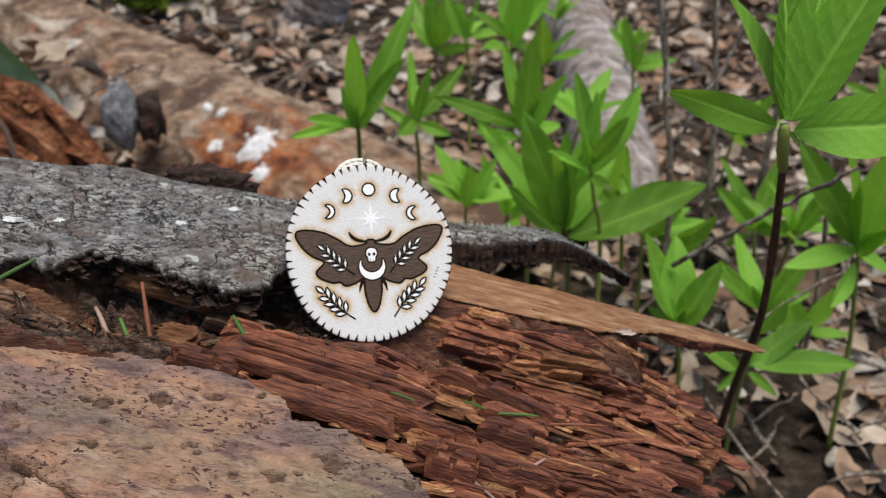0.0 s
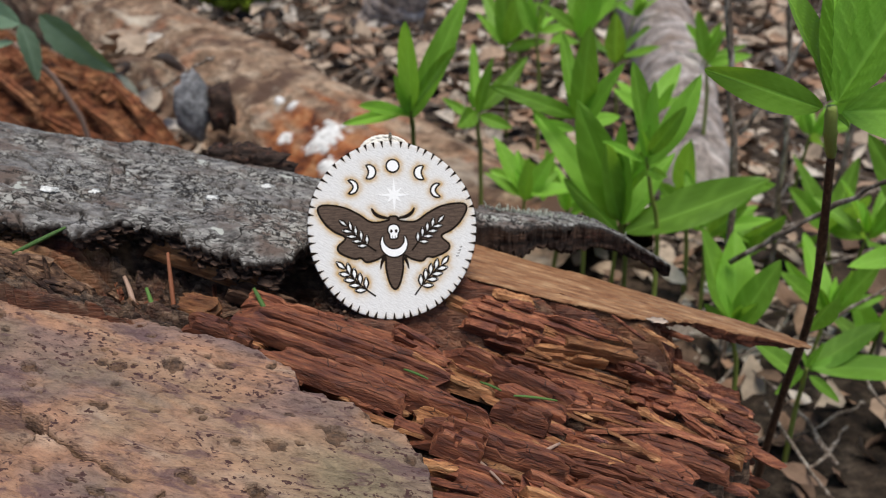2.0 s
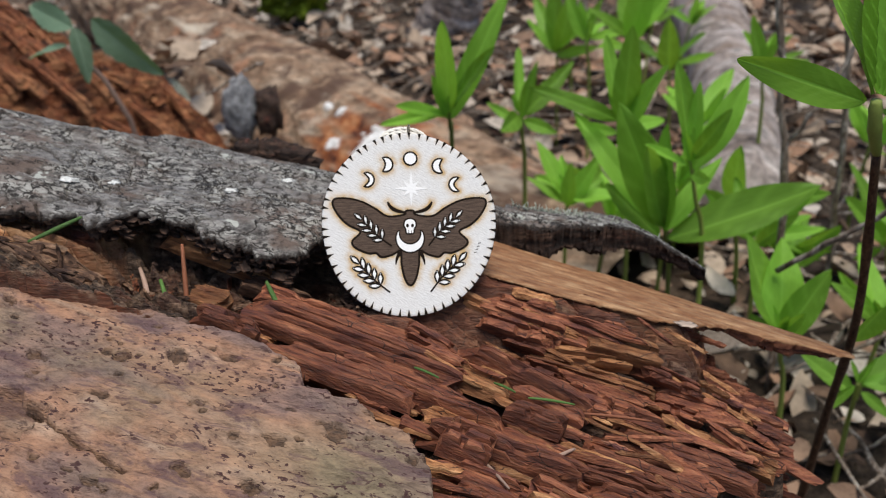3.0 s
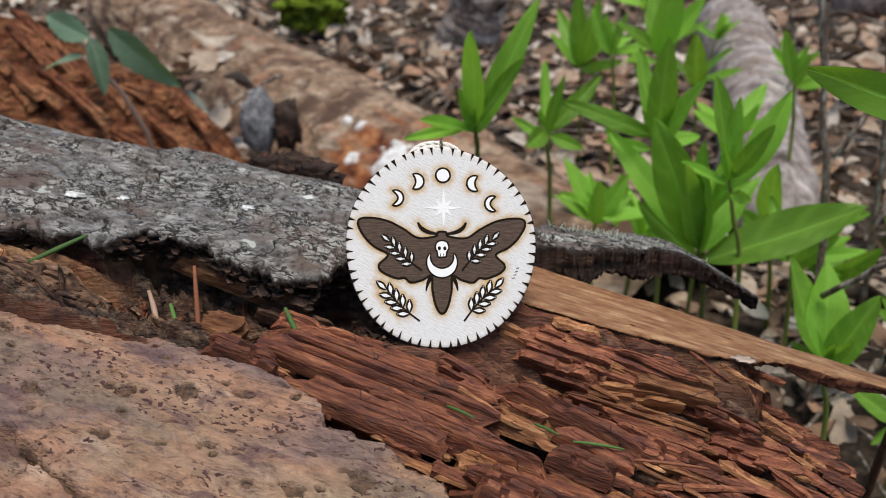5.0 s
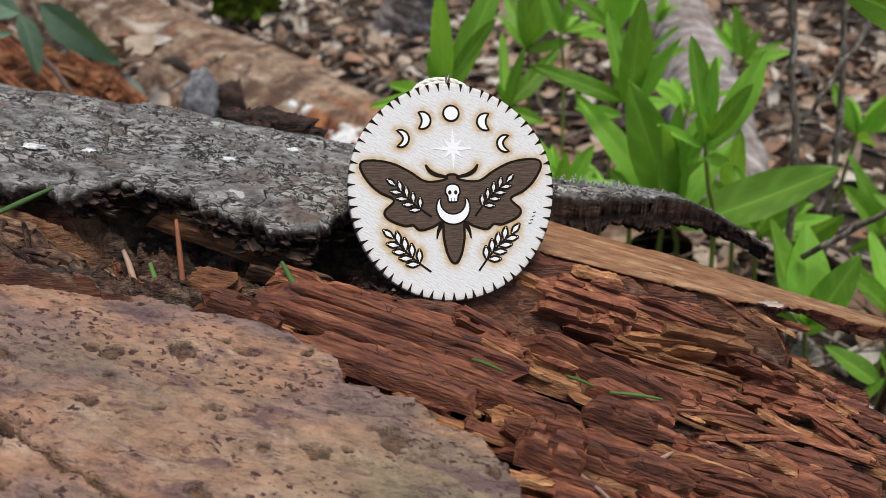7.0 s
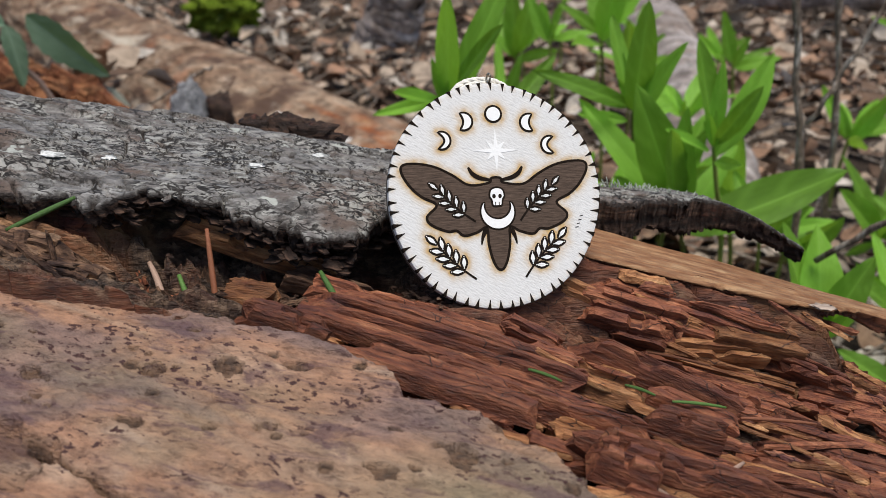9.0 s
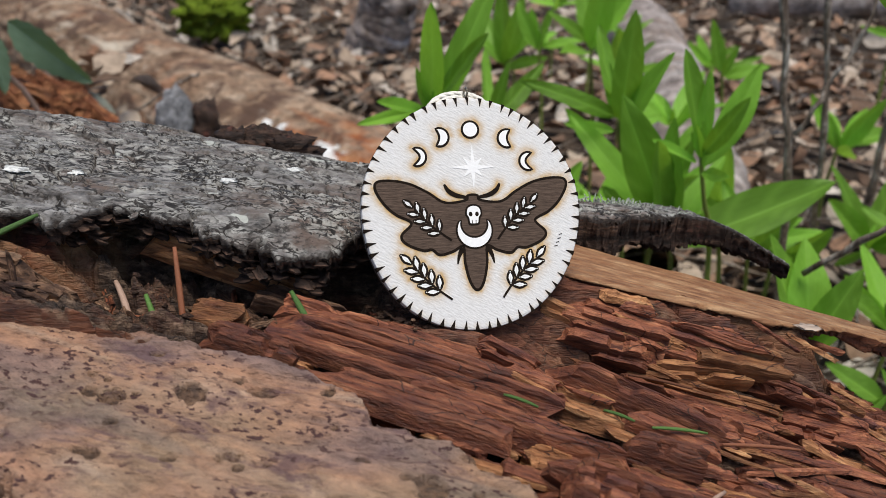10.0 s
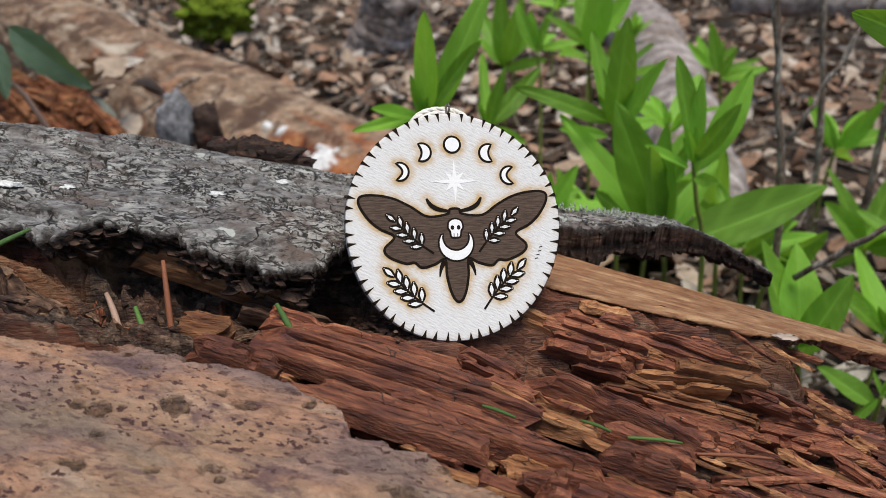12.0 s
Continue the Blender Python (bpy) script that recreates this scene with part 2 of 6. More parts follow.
TWIG = layered("dry_twig_bark", [(0.3, (0.09, 0.065, 0.05)), (0.5, (0.2, 0.155, 0.12)), (0.7, (0.46, 0.42, 0.37))],
               (200, 200, 60), (0.06, 0.04, 0.03), (90, 90, 40), (0.55, 0.7), (0.7, 0.9), 0.0004)
STEM = layered("dark_shoot_bark", [(0.3, (0.035, 0.018, 0.012)), (0.5, (0.075, 0.038, 0.022)), (0.7, (0.13, 0.075, 0.042))],
               (500, 500, 150), (0.16, 0.12, 0.08), (300, 300, 200), (0.68, 0.72), (0.4, 0.6), 0.0003)
LICHEN = layered("white_lichen", [(0.3, (0.5, 0.5, 0.47)), (0.55, (0.72, 0.72, 0.7)), (0.7, (0.82, 0.82, 0.8))],
                 (120, 120, 120), (0.4, 0.38, 0.34), (60, 60, 60), (0.58, 0.7), (0.85, 1.0), 0.002, 0.2)
GREYLICHEN = layered("grey_green_lichen", [(0.3, (0.22, 0.24, 0.2)), (0.55, (0.4, 0.43, 0.36)), (0.7, (0.55, 0.58, 0.5))],
                     (400, 400, 400), (0.2, 0.2, 0.16), (200, 200, 200), (0.55, 0.7), (0.85, 1.0), 0.0005, 0.2)
KNOBGREY = layered("grey_stub_bark", [(0.3, (0.12, 0.12, 0.125)), (0.5, (0.22, 0.22, 0.23)), (0.7, (0.32, 0.32, 0.33))],
                   (60, 60, 60), (0.04, 0.035, 0.033), (30, 30, 30), (0.58, 0.7), (0.8, 0.95), 0.002, 0.2)
MOSS = layered("green_moss", [(0.3, (0.05, 0.085, 0.01)), (0.5, (0.17, 0.25, 0.02)), (0.7, (0.3, 0.38, 0.05))],
               (90, 90, 90), (0.05, 0.07, 0.02), (20, 20, 20), (0.55, 0.7), (0.9, 1.0), 0.006, 0.1)


def leafy(name, dark, light, back=0.4, rough=0.42, veins=True):
    """Living leaf: green that differs from leaf to leaf, light that comes through, ribs along the blade."""
    m, nt, bs = nodes_of(name)
    info = nt.nodes.new("ShaderNodeObjectInfo")
    n = grain(nt, (9, 22, 9), 4, 0.6, kind="Generated")
    col = mixed(nt, n, dark, light)
    hue = nt.nodes.new("ShaderNodeHueSaturation")
    hue.inputs["Hue"].default_value = 0.5
    hv = nt.nodes.new("ShaderNodeMapRange")
    hv.inputs[3].default_value, hv.inputs[4].default_value = 0.55, 1.4
    nt.links.new(info.outputs["Random"], hv.inputs[0])
    nt.links.new(hv.outputs[0], hue.inputs["Value"])
    nt.links.new(col, hue.inputs["Color"])
    col = hue.outputs[0]
    if veins:
        col = mixed(nt, attr(nt, "vein"), col, tuple(min(1, 1.25 * c + 0.02) for c in light))
    nt.links.new(col, bs.inputs["Base Color"])
    bs.inputs["Roughness"].default_value = rough
    bs.inputs["Specular IOR Level"].default_value = 0.35
    bumped(nt, bs, grain(nt, (60, 60, 60), 3, 0.5, kind="Generated"), 0.0006, 0.5)
    tr, add = nt.nodes.new("ShaderNodeBsdfTranslucent"), nt.nodes.new("ShaderNodeMixShader")
    warm = mixed(nt, 0.5, col, (0.32, 0.5, 0.02))
    nt.links.new(warm, tr.inputs[0])
    add.inputs[0].default_value = back
    nt.links.new(bs.outputs[0], add.inputs[1])
    nt.links.new(tr.outputs[0], add.inputs[2])
    nt.links.new(add.outputs[0], nt.nodes["Material Output"].inputs[0])
    return m


LEAF = leafy("spring_leaf", (0.15, 0.38, 0.028), (0.31, 0.62, 0.075), 0.5)
DULL_LEAF = leafy("dull_evergreen_leaf", (0.09, 0.16, 0.10), (0.18, 0.27, 0.18), 0.25, 0.5)
GREENSTEM = leafy("green_shoot", (0.16, 0.22, 0.04), (0.26, 0.30, 0.07), 0.1, 0.5, False)
NEEDLE_GREEN = leafy("green_needle", (0.05, 0.13, 0.03), (0.14, 0.26, 0.06), 0.1, 0.4, False)
NEEDLE_BROWN = leafy("brown_needle", (0.16, 0.05, 0.025), (0.3, 0.12, 0.06), 0.05, 0.5, False)
NEEDLE_PALE = leafy("pale_dry_needle", (0.3, 0.2, 0.15), (0.42, 0.28, 0.22), 0.05, 0.6, False)


def litter_mat():
    m, nt, bs = nodes_of("dead_leaves")
    geo = nt.nodes.new("ShaderNodeNewGeometry")
    col = ramp(nt, geo.outputs["Random Per Island"], [(0.0, (0.12, 0.075, 0.05)), (0.25, (0.27, 0.175, 0.12)), (0.45, (0.4, 0.235, 0.15)), (0.6, (0.43, 0.325, 0.24)),
                                                      (0.8, (0.52, 0.43, 0.34)), (1.0, (0.64, 0.59, 0.53))])
    n = grain(nt, (70, 70, 70), 5, 0.65)
    col = mixed(nt, 0.7, col, ramp(nt, n, [(0.3, (0.36, 0.34, 0.32)), (0.7, (1.2, 1.16, 1.12))]), "MULTIPLY")
    nt.links.new(col, bs.inputs["Base Color"])
    bs.inputs["Roughness"].default_value = 0.75
    bs.inputs["Specular IOR Level"].default_value = 0.3
    bumped(nt, bs, n, 0.003)
    return m


LITTER = litter_mat()


def plain(name, colour, rough, scale=(300, 300, 300), amount=0.25, bump=0.0001, spec=0.12):
    m, nt, bs = nodes_of(name)
    n = grain(nt, scale, 5, 0.65)
    lo, hi = tuple(c * (1 - amount) for c in colour), tuple(min(1, c * (1 + amount)) for c in colour)
    nt.links.new(ramp(nt, n, [(0.3, lo), (0.7, hi)]), bs.inputs["Base Color"])
    bs.inputs["Roughness"].default_value = rough
    bs.inputs["Specular IOR Level"].default_value = spec
    bumped(nt, bs, n, bump)
    return m


def disc_mat():
    m, nt, bs = nodes_of("white_painted_wood")
    n = grain(nt, (600, 2200, 700), 5, 0.6, turn=0.5)
    col = ramp(nt, n, [(0.32, (0.66, 0.645, 0.63)), (0.5, (0.735, 0.725, 0.71)), (0.7, (0.79, 0.78, 0.77))])
    blot = grain(nt, (420, 420, 420), 3, 0.6, 4.0)
    sc = nt.nodes.new("ShaderNodeMath")
    sc.operation = "MULTIPLY"
    nt.links.new(attr(nt, "scorch"), sc.inputs[0])
    nt.links.new(fac(nt, blot, 0.15, 0.6), sc.inputs[1])
    nt.links.new(mixed(nt, sc.outputs[0], col, (0.56, 0.37, 0.16)), bs.inputs["Base Color"])
    bs.inputs["Roughness"].default_value = 0.6
    bs.inputs["Specular IOR Level"].default_value = 0.2
    bumped(nt, bs, n, 0.0002)
    return m


DRY = plain("pale_dead_leaf", (0.46, 0.36, 0.29), 0.8, (14, 30, 14), 0.35, 0.01)
DISC = disc_mat()
RIM = plain("bare_wood_rim", (0.12, 0.098, 0.08), 0.8, (200, 200, 900), 0.5, 0.0003)
BURNT = plain("burnt_line", (0.014, 0.009, 0.006), 0.9, (900, 900, 900), 0.5)
BROWN = plain("brown_stain", (0.092, 0.062, 0.046), 0.6, (300, 2400, 600), 0.5, 0.0002)
WHITE = plain("white_paint", (0.9, 0.895, 0.885), 0.5, (900, 900, 900), 0.03)
CORD = plain("undyed_cotton_cord", (0.82, 0.78, 0.7), 0.85, (1500, 1500, 1500), 0.2, 0.0002)
BRASS = plain("tarnished_metal", (0.3, 0.26, 0.2), 0.35, (900, 900, 900), 0.3)
for node in BRASS.node_tree.nodes:
    if node.type == "BSDF_PRINCIPLED":
        node.inputs["Metallic"].default_value = 1.0

# ---- noise on arrays ----
TABLE = np.random.RandomState(7).rand(65536)


def rnd(i, j=0, seed=0):
    h = (np.asarray(i).astype(np.int64) * 73856093) ^ (np.asarray(j).astype(np.int64) * 19349663) ^ (seed * 83492791)
    return TABLE[np.abs(h * 2654435761 >> 7) % 65536]


def vnoise(x, y, seed=0, octaves=4, gain=0.5):
    """Smooth noise about 0, in -1 to 1."""
    total, amp, norm = 0.0, 1.0, 0.0
    for o in range(octaves):
        i, j = np.floor(x), np.floor(y)
        u, v = x - i, y - j
        u, v = u * u * (3 - 2 * u), v * v * (3 - 2 * v)
        s = seed + 17 * o
        a = rnd(i, j, s) * (1 - u) + rnd(i + 1, j, s) * u
        b = rnd(i, j + 1, s) * (1 - u) + rnd(i + 1, j + 1, s) * u
        total, norm = total + amp * (2 * (a * (1 - v) + b * v) - 1), norm + amp
        x, y, amp = x * 2.03 + 11.3, y * 2.03 + 5.7, amp * gain
    return total / norm


def cells(x, y, seed=0):
    """Distances to the nearest and second nearest scattered points, and the nearest one's random number."""
    i0, j0 = np.floor(x), np.floor(y)
    f1, f2, who = np.full(x.shape, 9.0), np.full(x.shape, 9.0), np.zeros(x.shape)
    for a in (-1, 0, 1):
        for b in (-1, 0, 1):
            i, j = i0 + a, j0 + b
            d = np.hypot(i + rnd(i, j, seed) - x, j + rnd(i, j, seed + 1) - y)
            near = d < f1
            f2 = np.where(near, f1, np.minimum(f2, d))
            who = np.where(near, rnd(i, j, seed + 2), who)
            f1 = np.where(near, d, f1)
    return f1, f2, who


def step(a, b, x):
    t = np.clip((x - a) / (b - a), 0, 1)
    return t * t * (3 - 2 * t)


def strips(x, y, wide, long, amp, seed):
    """Broken fibres along x: strips of uneven height, each snapped into lengths, with gaps between."""
    yy = y / wide + 0.6 * vnoise(x / long * 1.3, y / wide * 0.25, seed, 3)
    i = np.floor(yy)
    f = yy - i
    j = np.floor(x / long + 9 * rnd(i, 3, seed) + 0.16 * vnoise(x * 0, y / wide * 5, seed + 5, 2))
    h = (rnd(i, j, seed + 1) - 0.5) * amp + (f - 0.5) * amp * (rnd(i, j, seed + 2) - 0.5)
    return h - 0.7 * amp * np.exp(-(np.minimum(f, 1 - f) * wide / (0.11 * wide)) ** 2)


# ---- mesh helpers ----
def mesh_of(name, verts, faces, material, smooth=True, layers=()):
    me = bpy.data.meshes.new(name)
    me.from_pydata(verts, [], faces)
    me.materials.append(material)
    if smooth:
        me.shade_smooth()
    for key, values in layers:
        me.attributes.new(key, "FLOAT", "POINT").data.foreach_set("value", np.ascontiguousarray(values, dtype=np.float32).ravel())
    me.update()
    return me


def grid_faces(nx, ny, keep=None):
    i, j = np.meshgrid(np.arange(nx - 1), np.arange(ny - 1), indexing="ij")
    a = (i * ny + j).ravel()
    f = np.stack([a, a + ny, a + ny + 1, a + 1], 1)
    return f if keep is None else f[keep.ravel()]


def sheet(name, X, Y, Z, material, keep=None, layers=(), smooth=True):
    nx, ny = X.shape
    v = np.stack([X, Y, Z], -1).reshape(-1, 3)
    return mesh_of(name, v.tolist(), grid_faces(nx, ny, keep).tolist(), material, smooth, layers)


def held(name, me, parent=None, label="", m=None):
    ob = new(name, me)
    if parent:
        ob.parent = parent
    if m is not None:
        ob.matrix_basis = m
    return tagged(ob, label) if label else ob


def thing(name, label, category, group="", at=(0, 0, 0), kind=""):
    ob = new(name)
    ob.empty_display_size = 0.02
    ob.location = at
    return tagged(ob, label, category, group, kind)


def tube_data(points, radii, sides=8, twist=0.0):
    """A round, tapering tube through the points."""
    pts = [Vector(p) for p in points]
    verts, faces = [], []
    ref = Vector((0.31, 0.2, 0.93))
    for k, p in enumerate(pts):
        d = (pts[min(k + 1, len(pts) - 1)] - pts[max(k - 1, 0)]).normalized()
        a = d.cross(ref).normalized()
        b = d.cross(a)
        for s in range(sides):
            w = 2 * math.pi * s / sides + twist * k
            verts.append(p + radii[k] * (math.cos(w) * a + math.sin(w) * b))
    for k in range(len(pts) - 1):
        for s in range(sides):
            faces.append((k * sides + s, k * sides + (s + 1) % sides, (k + 1) * sides + (s + 1) % sides, (k + 1) * sides + s))
    faces.append(tuple(range(sides))[::-1])
    faces.append(tuple((len(pts) - 1) * sides + s for s in range(sides)))
    return [tuple(v) for v in verts], faces


def bend(a, b, sag, n=9, wob=0.0, seed=0):
    rg = random.Random(seed)
    a, b = Vector(a), Vector(b)
    out = []
    for k in range(n):
        t = k / (n - 1)
        p = a.lerp(b, t) + Vector(sag) * (4 * t * (1 - t))
        if 0 < k < n - 1:
            p += Vector((rg.uniform(-wob, wob), rg.uniform(-wob, wob), rg.uniform(-wob, wob)))
        out.append(p)
    return out


# ---- the ground ----
def ground_z(x, y):
    far = np.hypot(x, y - 1)
    hump = 0.018 * vnoise(x * 3.1, y * 3.1, 40, 4) + 0.006 * vnoise(x * 14, y * 14, 41, 3)
    return hump - 0.012 + 0.25 * step(3.0, 9.0, far) * vnoise(x * 0.15, y * 0.15, 43, 3)


def axis_steps(edges, counts):
    out = [np.linspace(a, b, n, endpoint=False) for a, b, n in zip(edges[:-1], edges[1:], counts)]
    return np.concatenate(out + [np.array([edges[-1]])])


gx = axis_steps([-400, -40, -5, -1.5, 2.0, 6, 40, 400], [8, 14, 24, 150, 24, 14, 8])
gy = axis_steps([-400, -40, -4, 0.2, 3.4, 7, 40, 400], [8, 14, 22, 140, 24, 14, 8])
GX, GY = np.meshgrid(gx, gy, indexing="ij")
ground = held("ground", sheet("ground", GX, GY, ground_z(GX, GY), SOIL))
tagged(ground, "dark brown forest soil under dead leaves", "ground", kind="structure")

# ---- the rotten log: red fibrous core ----
PINCH = dict(end_y=[0.10, 0.20, 0.237, 0.248, 0.266, 0.290, 0.300, 0.34], end_x=[0.050, 0.066, 0.084, 0.086, 0.109, 0.103, 0.084, 0.080])


def bark_z(x, y):
    z = 0.2575 - 0.171 * np.maximum(x, -0.3) - 0.022 * (y - 0.15)
    z = z - 0.35 * np.maximum(0, 0.275 - y) - np.where(x < 0.0, 2.2, 1.5) * np.maximum(0, y - 0.335) ** 1.5
    return z - 0.9 * np.maximum(0, x - 0.045) ** 1.35


def board_z(x, y):
    return 0.2505 - 0.245 * x - (0.15 + 1.2 * np.clip(x, -0.02, 0.14)) * (y - 0.28)


def slab_edge(x):
    return np.interp(x, [-0.55, -0.17, -0.138, -0.109, -0.094, -0.07, -0.049, -0.0445, -0.027, -0.012, -0.004, 0.004], [0.24, 0.238, 0.234, 0.232, 0.231, 0.2255, 0.219, 0.211, 0.2065, 0.2, 0.188, 0.150])


def slab_z(x, y):
    return 0.188 - 0.076 * np.maximum(x, -0.2) + 0.265 * y - 2.2 * np.maximum(0, 0.165 - y) ** 2


def core_z(x, y, rough=True):
    xx = np.maximum(x, -0.17)
    z = 0.2285 - 0.26 * xx - 0.034 * (y - 0.25)
    wob = 0.004 * vnoise(x * 45, y * 160, 3, 3)
    # hollow under the bark
    hole = step(-0.138, -0.124, x + wob * 3) * (1 - step(-0.062, -0.040, x + wob)) * step(0.243, 0.256, y + wob) * (1 - step(0.272, 0.296, y + wob))
    hole = hole * (1 - 0.45 * step(-0.102, -0.088, x + 2 * wob))
    z = z - 0.014 * hole
    # a plank of fibres standing proud in front of the pendant
    line = 0.2475 - 0.02 * (x + 0.04)
    z = z + 0.0045 * step(-0.079, -0.075, x + wob) * (1 - step(0.0, 0.03, x + 4 * wob)) * step(-0.0085, -0.007, y - line + 0.25 * wob) * (1 - step(0.007, 0.011, y - line + 0.5 * wob))
    # cliff of layers up to the tan board
    lift = step(0.2605, 0.279, y + 0.8 * wob) * step(-0.058, -0.028, x) * (1 - step(0.070, 0.082, x + 2.5 * wob))
    z = z + (board_z(x, y) - 0.0035 - z) * lift
    # a pad of crumbled wood under the pendant
    pad = np.exp(-((x + 0.027) / 0.026) ** 2) * step(0.250, 0.2585, y)
    z = z + 0.0065 * pad * (1 - lift)
    # behind the hollow the core carries the bark
    back = step(0.285, 0.305, y + wob) * (1 - step(-0.03, 0.0, x))
    z = z + (bark_z(x, y) - 0.013 - z) * back
    if rough:
        flat = (1 - 0.5 * back) * (1 - 0.7 * pad)
        skew = y + 0.2 * x - 0.15 * lift * x
        detail = strips(x, skew, 0.0092, 0.050, 0.0062, 11) + strips(x, skew, 0.0042, 0.026, 0.0036, 12) + strips(x, skew, 0.0017, 0.012, 0.0014, 13)
        z = z + flat * detail + 0.0012 * vnoise(x * 120, y * 320, 14, 3) + hole * 0.010 * vnoise(x * 150, y * 210, 15, 5, 0.65) + hole * strips(x, y, 0.004, 0.02, 0.005, 18)
    # under the slab the core keeps low
    z = np.where(y < slab_edge(x) - 0.002, np.minimum(z, slab_z(x, y) - 0.010), z)
    # the ends and flanks
    i = np.floor(y / 0.0034 + 0.5 * vnoise(x * 40, y * 60, 16, 2))
    xe = np.interp(y, PINCH["end_y"], PINCH["end_x"]) + 0.020 * (rnd(i, 1, 17) - 0.5) - 0.006
    z = z - 0.32 * step(0.0, 0.05, x - xe) ** 1.5 - 0.03 * step(0, 0.004, x - xe)
    z = z - 0.30 * step(0.0, 0.05, y - np.interp(x, [-0.3, -0.05, 0.0, 0.05, 0.09], [0.375, 0.345, 0.316, 0.316, 0.312]) + wob)
    z = z - 2.6 * np.maximum(0, 0.165 - y) ** 2
    z = z - 0.4 * (1 - step(-0.545, -0.52, x))
    return z, hole, lift


log = thing("rotten_log", "decayed log of red crumbling wood with grey bark", "log")
cx = axis_steps([-0.55, -0.16, 0.115, 0.19], [110, 520, 40])
cy = axis_steps([-0.2, 0.165, 0.34, 0.42], [50, 390, 40])
CX, CY = np.meshgrid(cx, cy, indexing="ij")
CZ, HOLE, LIFT = core_z(CX, CY)
CZ = np.maximum(CZ, -0.03)
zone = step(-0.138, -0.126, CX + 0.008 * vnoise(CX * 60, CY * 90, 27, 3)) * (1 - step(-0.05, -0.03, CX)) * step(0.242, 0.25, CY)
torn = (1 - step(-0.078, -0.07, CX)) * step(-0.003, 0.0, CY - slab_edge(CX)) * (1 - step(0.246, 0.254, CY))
rot_shade = np.clip(np.maximum(zone, 1.15 * torn) * (0.9 + 0.75 * vnoise(CX * 90, CY * 200, 21, 4)), 0, 1)
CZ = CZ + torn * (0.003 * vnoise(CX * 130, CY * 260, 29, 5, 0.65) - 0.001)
# the bed below the blocks is coloured dark: shade painted into the gaps
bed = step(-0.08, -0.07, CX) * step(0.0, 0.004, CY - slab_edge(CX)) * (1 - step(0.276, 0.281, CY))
rot_shade = np.maximum(rot_shade, bed * (1 - 0.75 * np.exp(-((CX + 0.02) / 0.035) ** 2) * step(0.25, 0.256, CY)) * np.clip(0.95 + 0.4 * vnoise(CX * 40, CY * 120, 22, 4), 0, 1))
CZ = CZ - 0.0075 * bed * (1 - np.exp(-((CX + 0.027) / 0.026) ** 2) * step(0.250, 0.2585, CY))
ledge = (1 - step(-0.134, -0.125, CX + 0.006 * vnoise(CX * 60, CY * 120, 28, 3))) * step(0.240, 0.248, CY)
tan = np.maximum(0.95 * ledge * step(-0.6, 0.2, vnoise(CX * 60, CY * 120, 23, 3)), 0.55 * LIFT * step(-0.2, 0.5, vnoise(CX * 26, CY * 200, 24, 4)) * step(0.0, 0.06, CX))
held("fibrous_core", sheet("fibrous_core", CX, CY, CZ, FIBRE, layers=[("rot_shade", rot_shade), ("tan", tan)], smooth=False), log, "red-brown stringy rotten heartwood")

# ---- the log: smooth stained slab in front ----
sx = axis_steps([-0.53, -0.17, 0.02], [110, 560])
sy = axis_steps([-0.12, 0.15, 0.25], [40, 290])
SX, SY = np.meshgrid(sx, sy, indexing="ij")
edge = slab_edge(SX) + 0.0016 * vnoise(SX * 160, SX * 0, 31, 4) + 0.003 * (rnd(np.floor(SY / 0.0022 + vnoise(SX * 50, SY * 80, 30, 2)), 5, 32) - 0.5)
inside = edge - SY
SZ = slab_z(SX, SY)
GR = SY + 0.2 * SX
SZ = SZ + 0.0022 * vnoise(SX * 16, GR * 62, 33, 4) + 0.0007 * vnoise(SX * 130, SY * 260, 34, 4) + 0.0010 * np.minimum(0, vnoise(SX * 30, SY * 150, 35, 4) + 0.1) * 3
d1, d2, who = cells(SX / 0.011, SY / 0.0065, 36)
d1 = d1 + 0.16 * vnoise(SX * 420, SY * 700, 37, 2)
pit = (1 - step(0.12, 0.18, d1 / (0.1 + 0.8 * who))) * (who > 0.55)
d1, d2, who = cells(SX / 0.026, GR / 0.013, 38)
tear = (1 - step(0.115, 0.13, d1 + 0.22 * vnoise(SX * 190, GR * 330, 39, 4))) * (who > 0.3)
pocket = 1 - step(0.75, 1.0, np.hypot((SX + 0.124 - 0.4 * (SY - 0.19)) / 0.017, (SY - 0.186) / 0.0095) + 0.45 * vnoise(SX * 160, SY * 200, 46, 4))
along = np.clip(((SX + 0.119) * 0.037 - (SY - 0.1925) * 0.0175) / (0.037 ** 2 + 0.0175 ** 2), 0, 1)
split = np.hypot(SX + 0.119 - 0.037 * along, SY - 0.1925 + 0.0175 * along + 0.0012 * vnoise(SX * 150, SX * 0, 48, 3))
crackline = 1 - step(0.0002, 0.0008, split + 0.0004 * vnoise(SX * 400, SY * 400, 49, 2))
SZ = SZ - 0.003 * crackline - 0.0045 * pocket + 0.0012 * pocket * vnoise(SX * 220, SY * 400, 47, 3)
SZ = SZ - 0.0012 * pit - 0.0022 * tear + 0.0022 * tear * np.maximum(0, vnoise(SX * 230, GR * 300, 45, 3)) + 0.0005 * vnoise(SX * 300, SY * 600, 44, 3)
SZ = SZ - 0.03 * step(0.0005, -0.004, inside)
held("bare_slab", sheet("bare_slab", SX, SY, SZ, SLAB, keep=(inside[:-1, :-1] > -0.006), layers=[("pit", np.clip(pit + 0.85 * tear + 0.4 * pocket + crackline, 0, 1))]), log, "smooth tan outer wood with purple stains and insect holes")


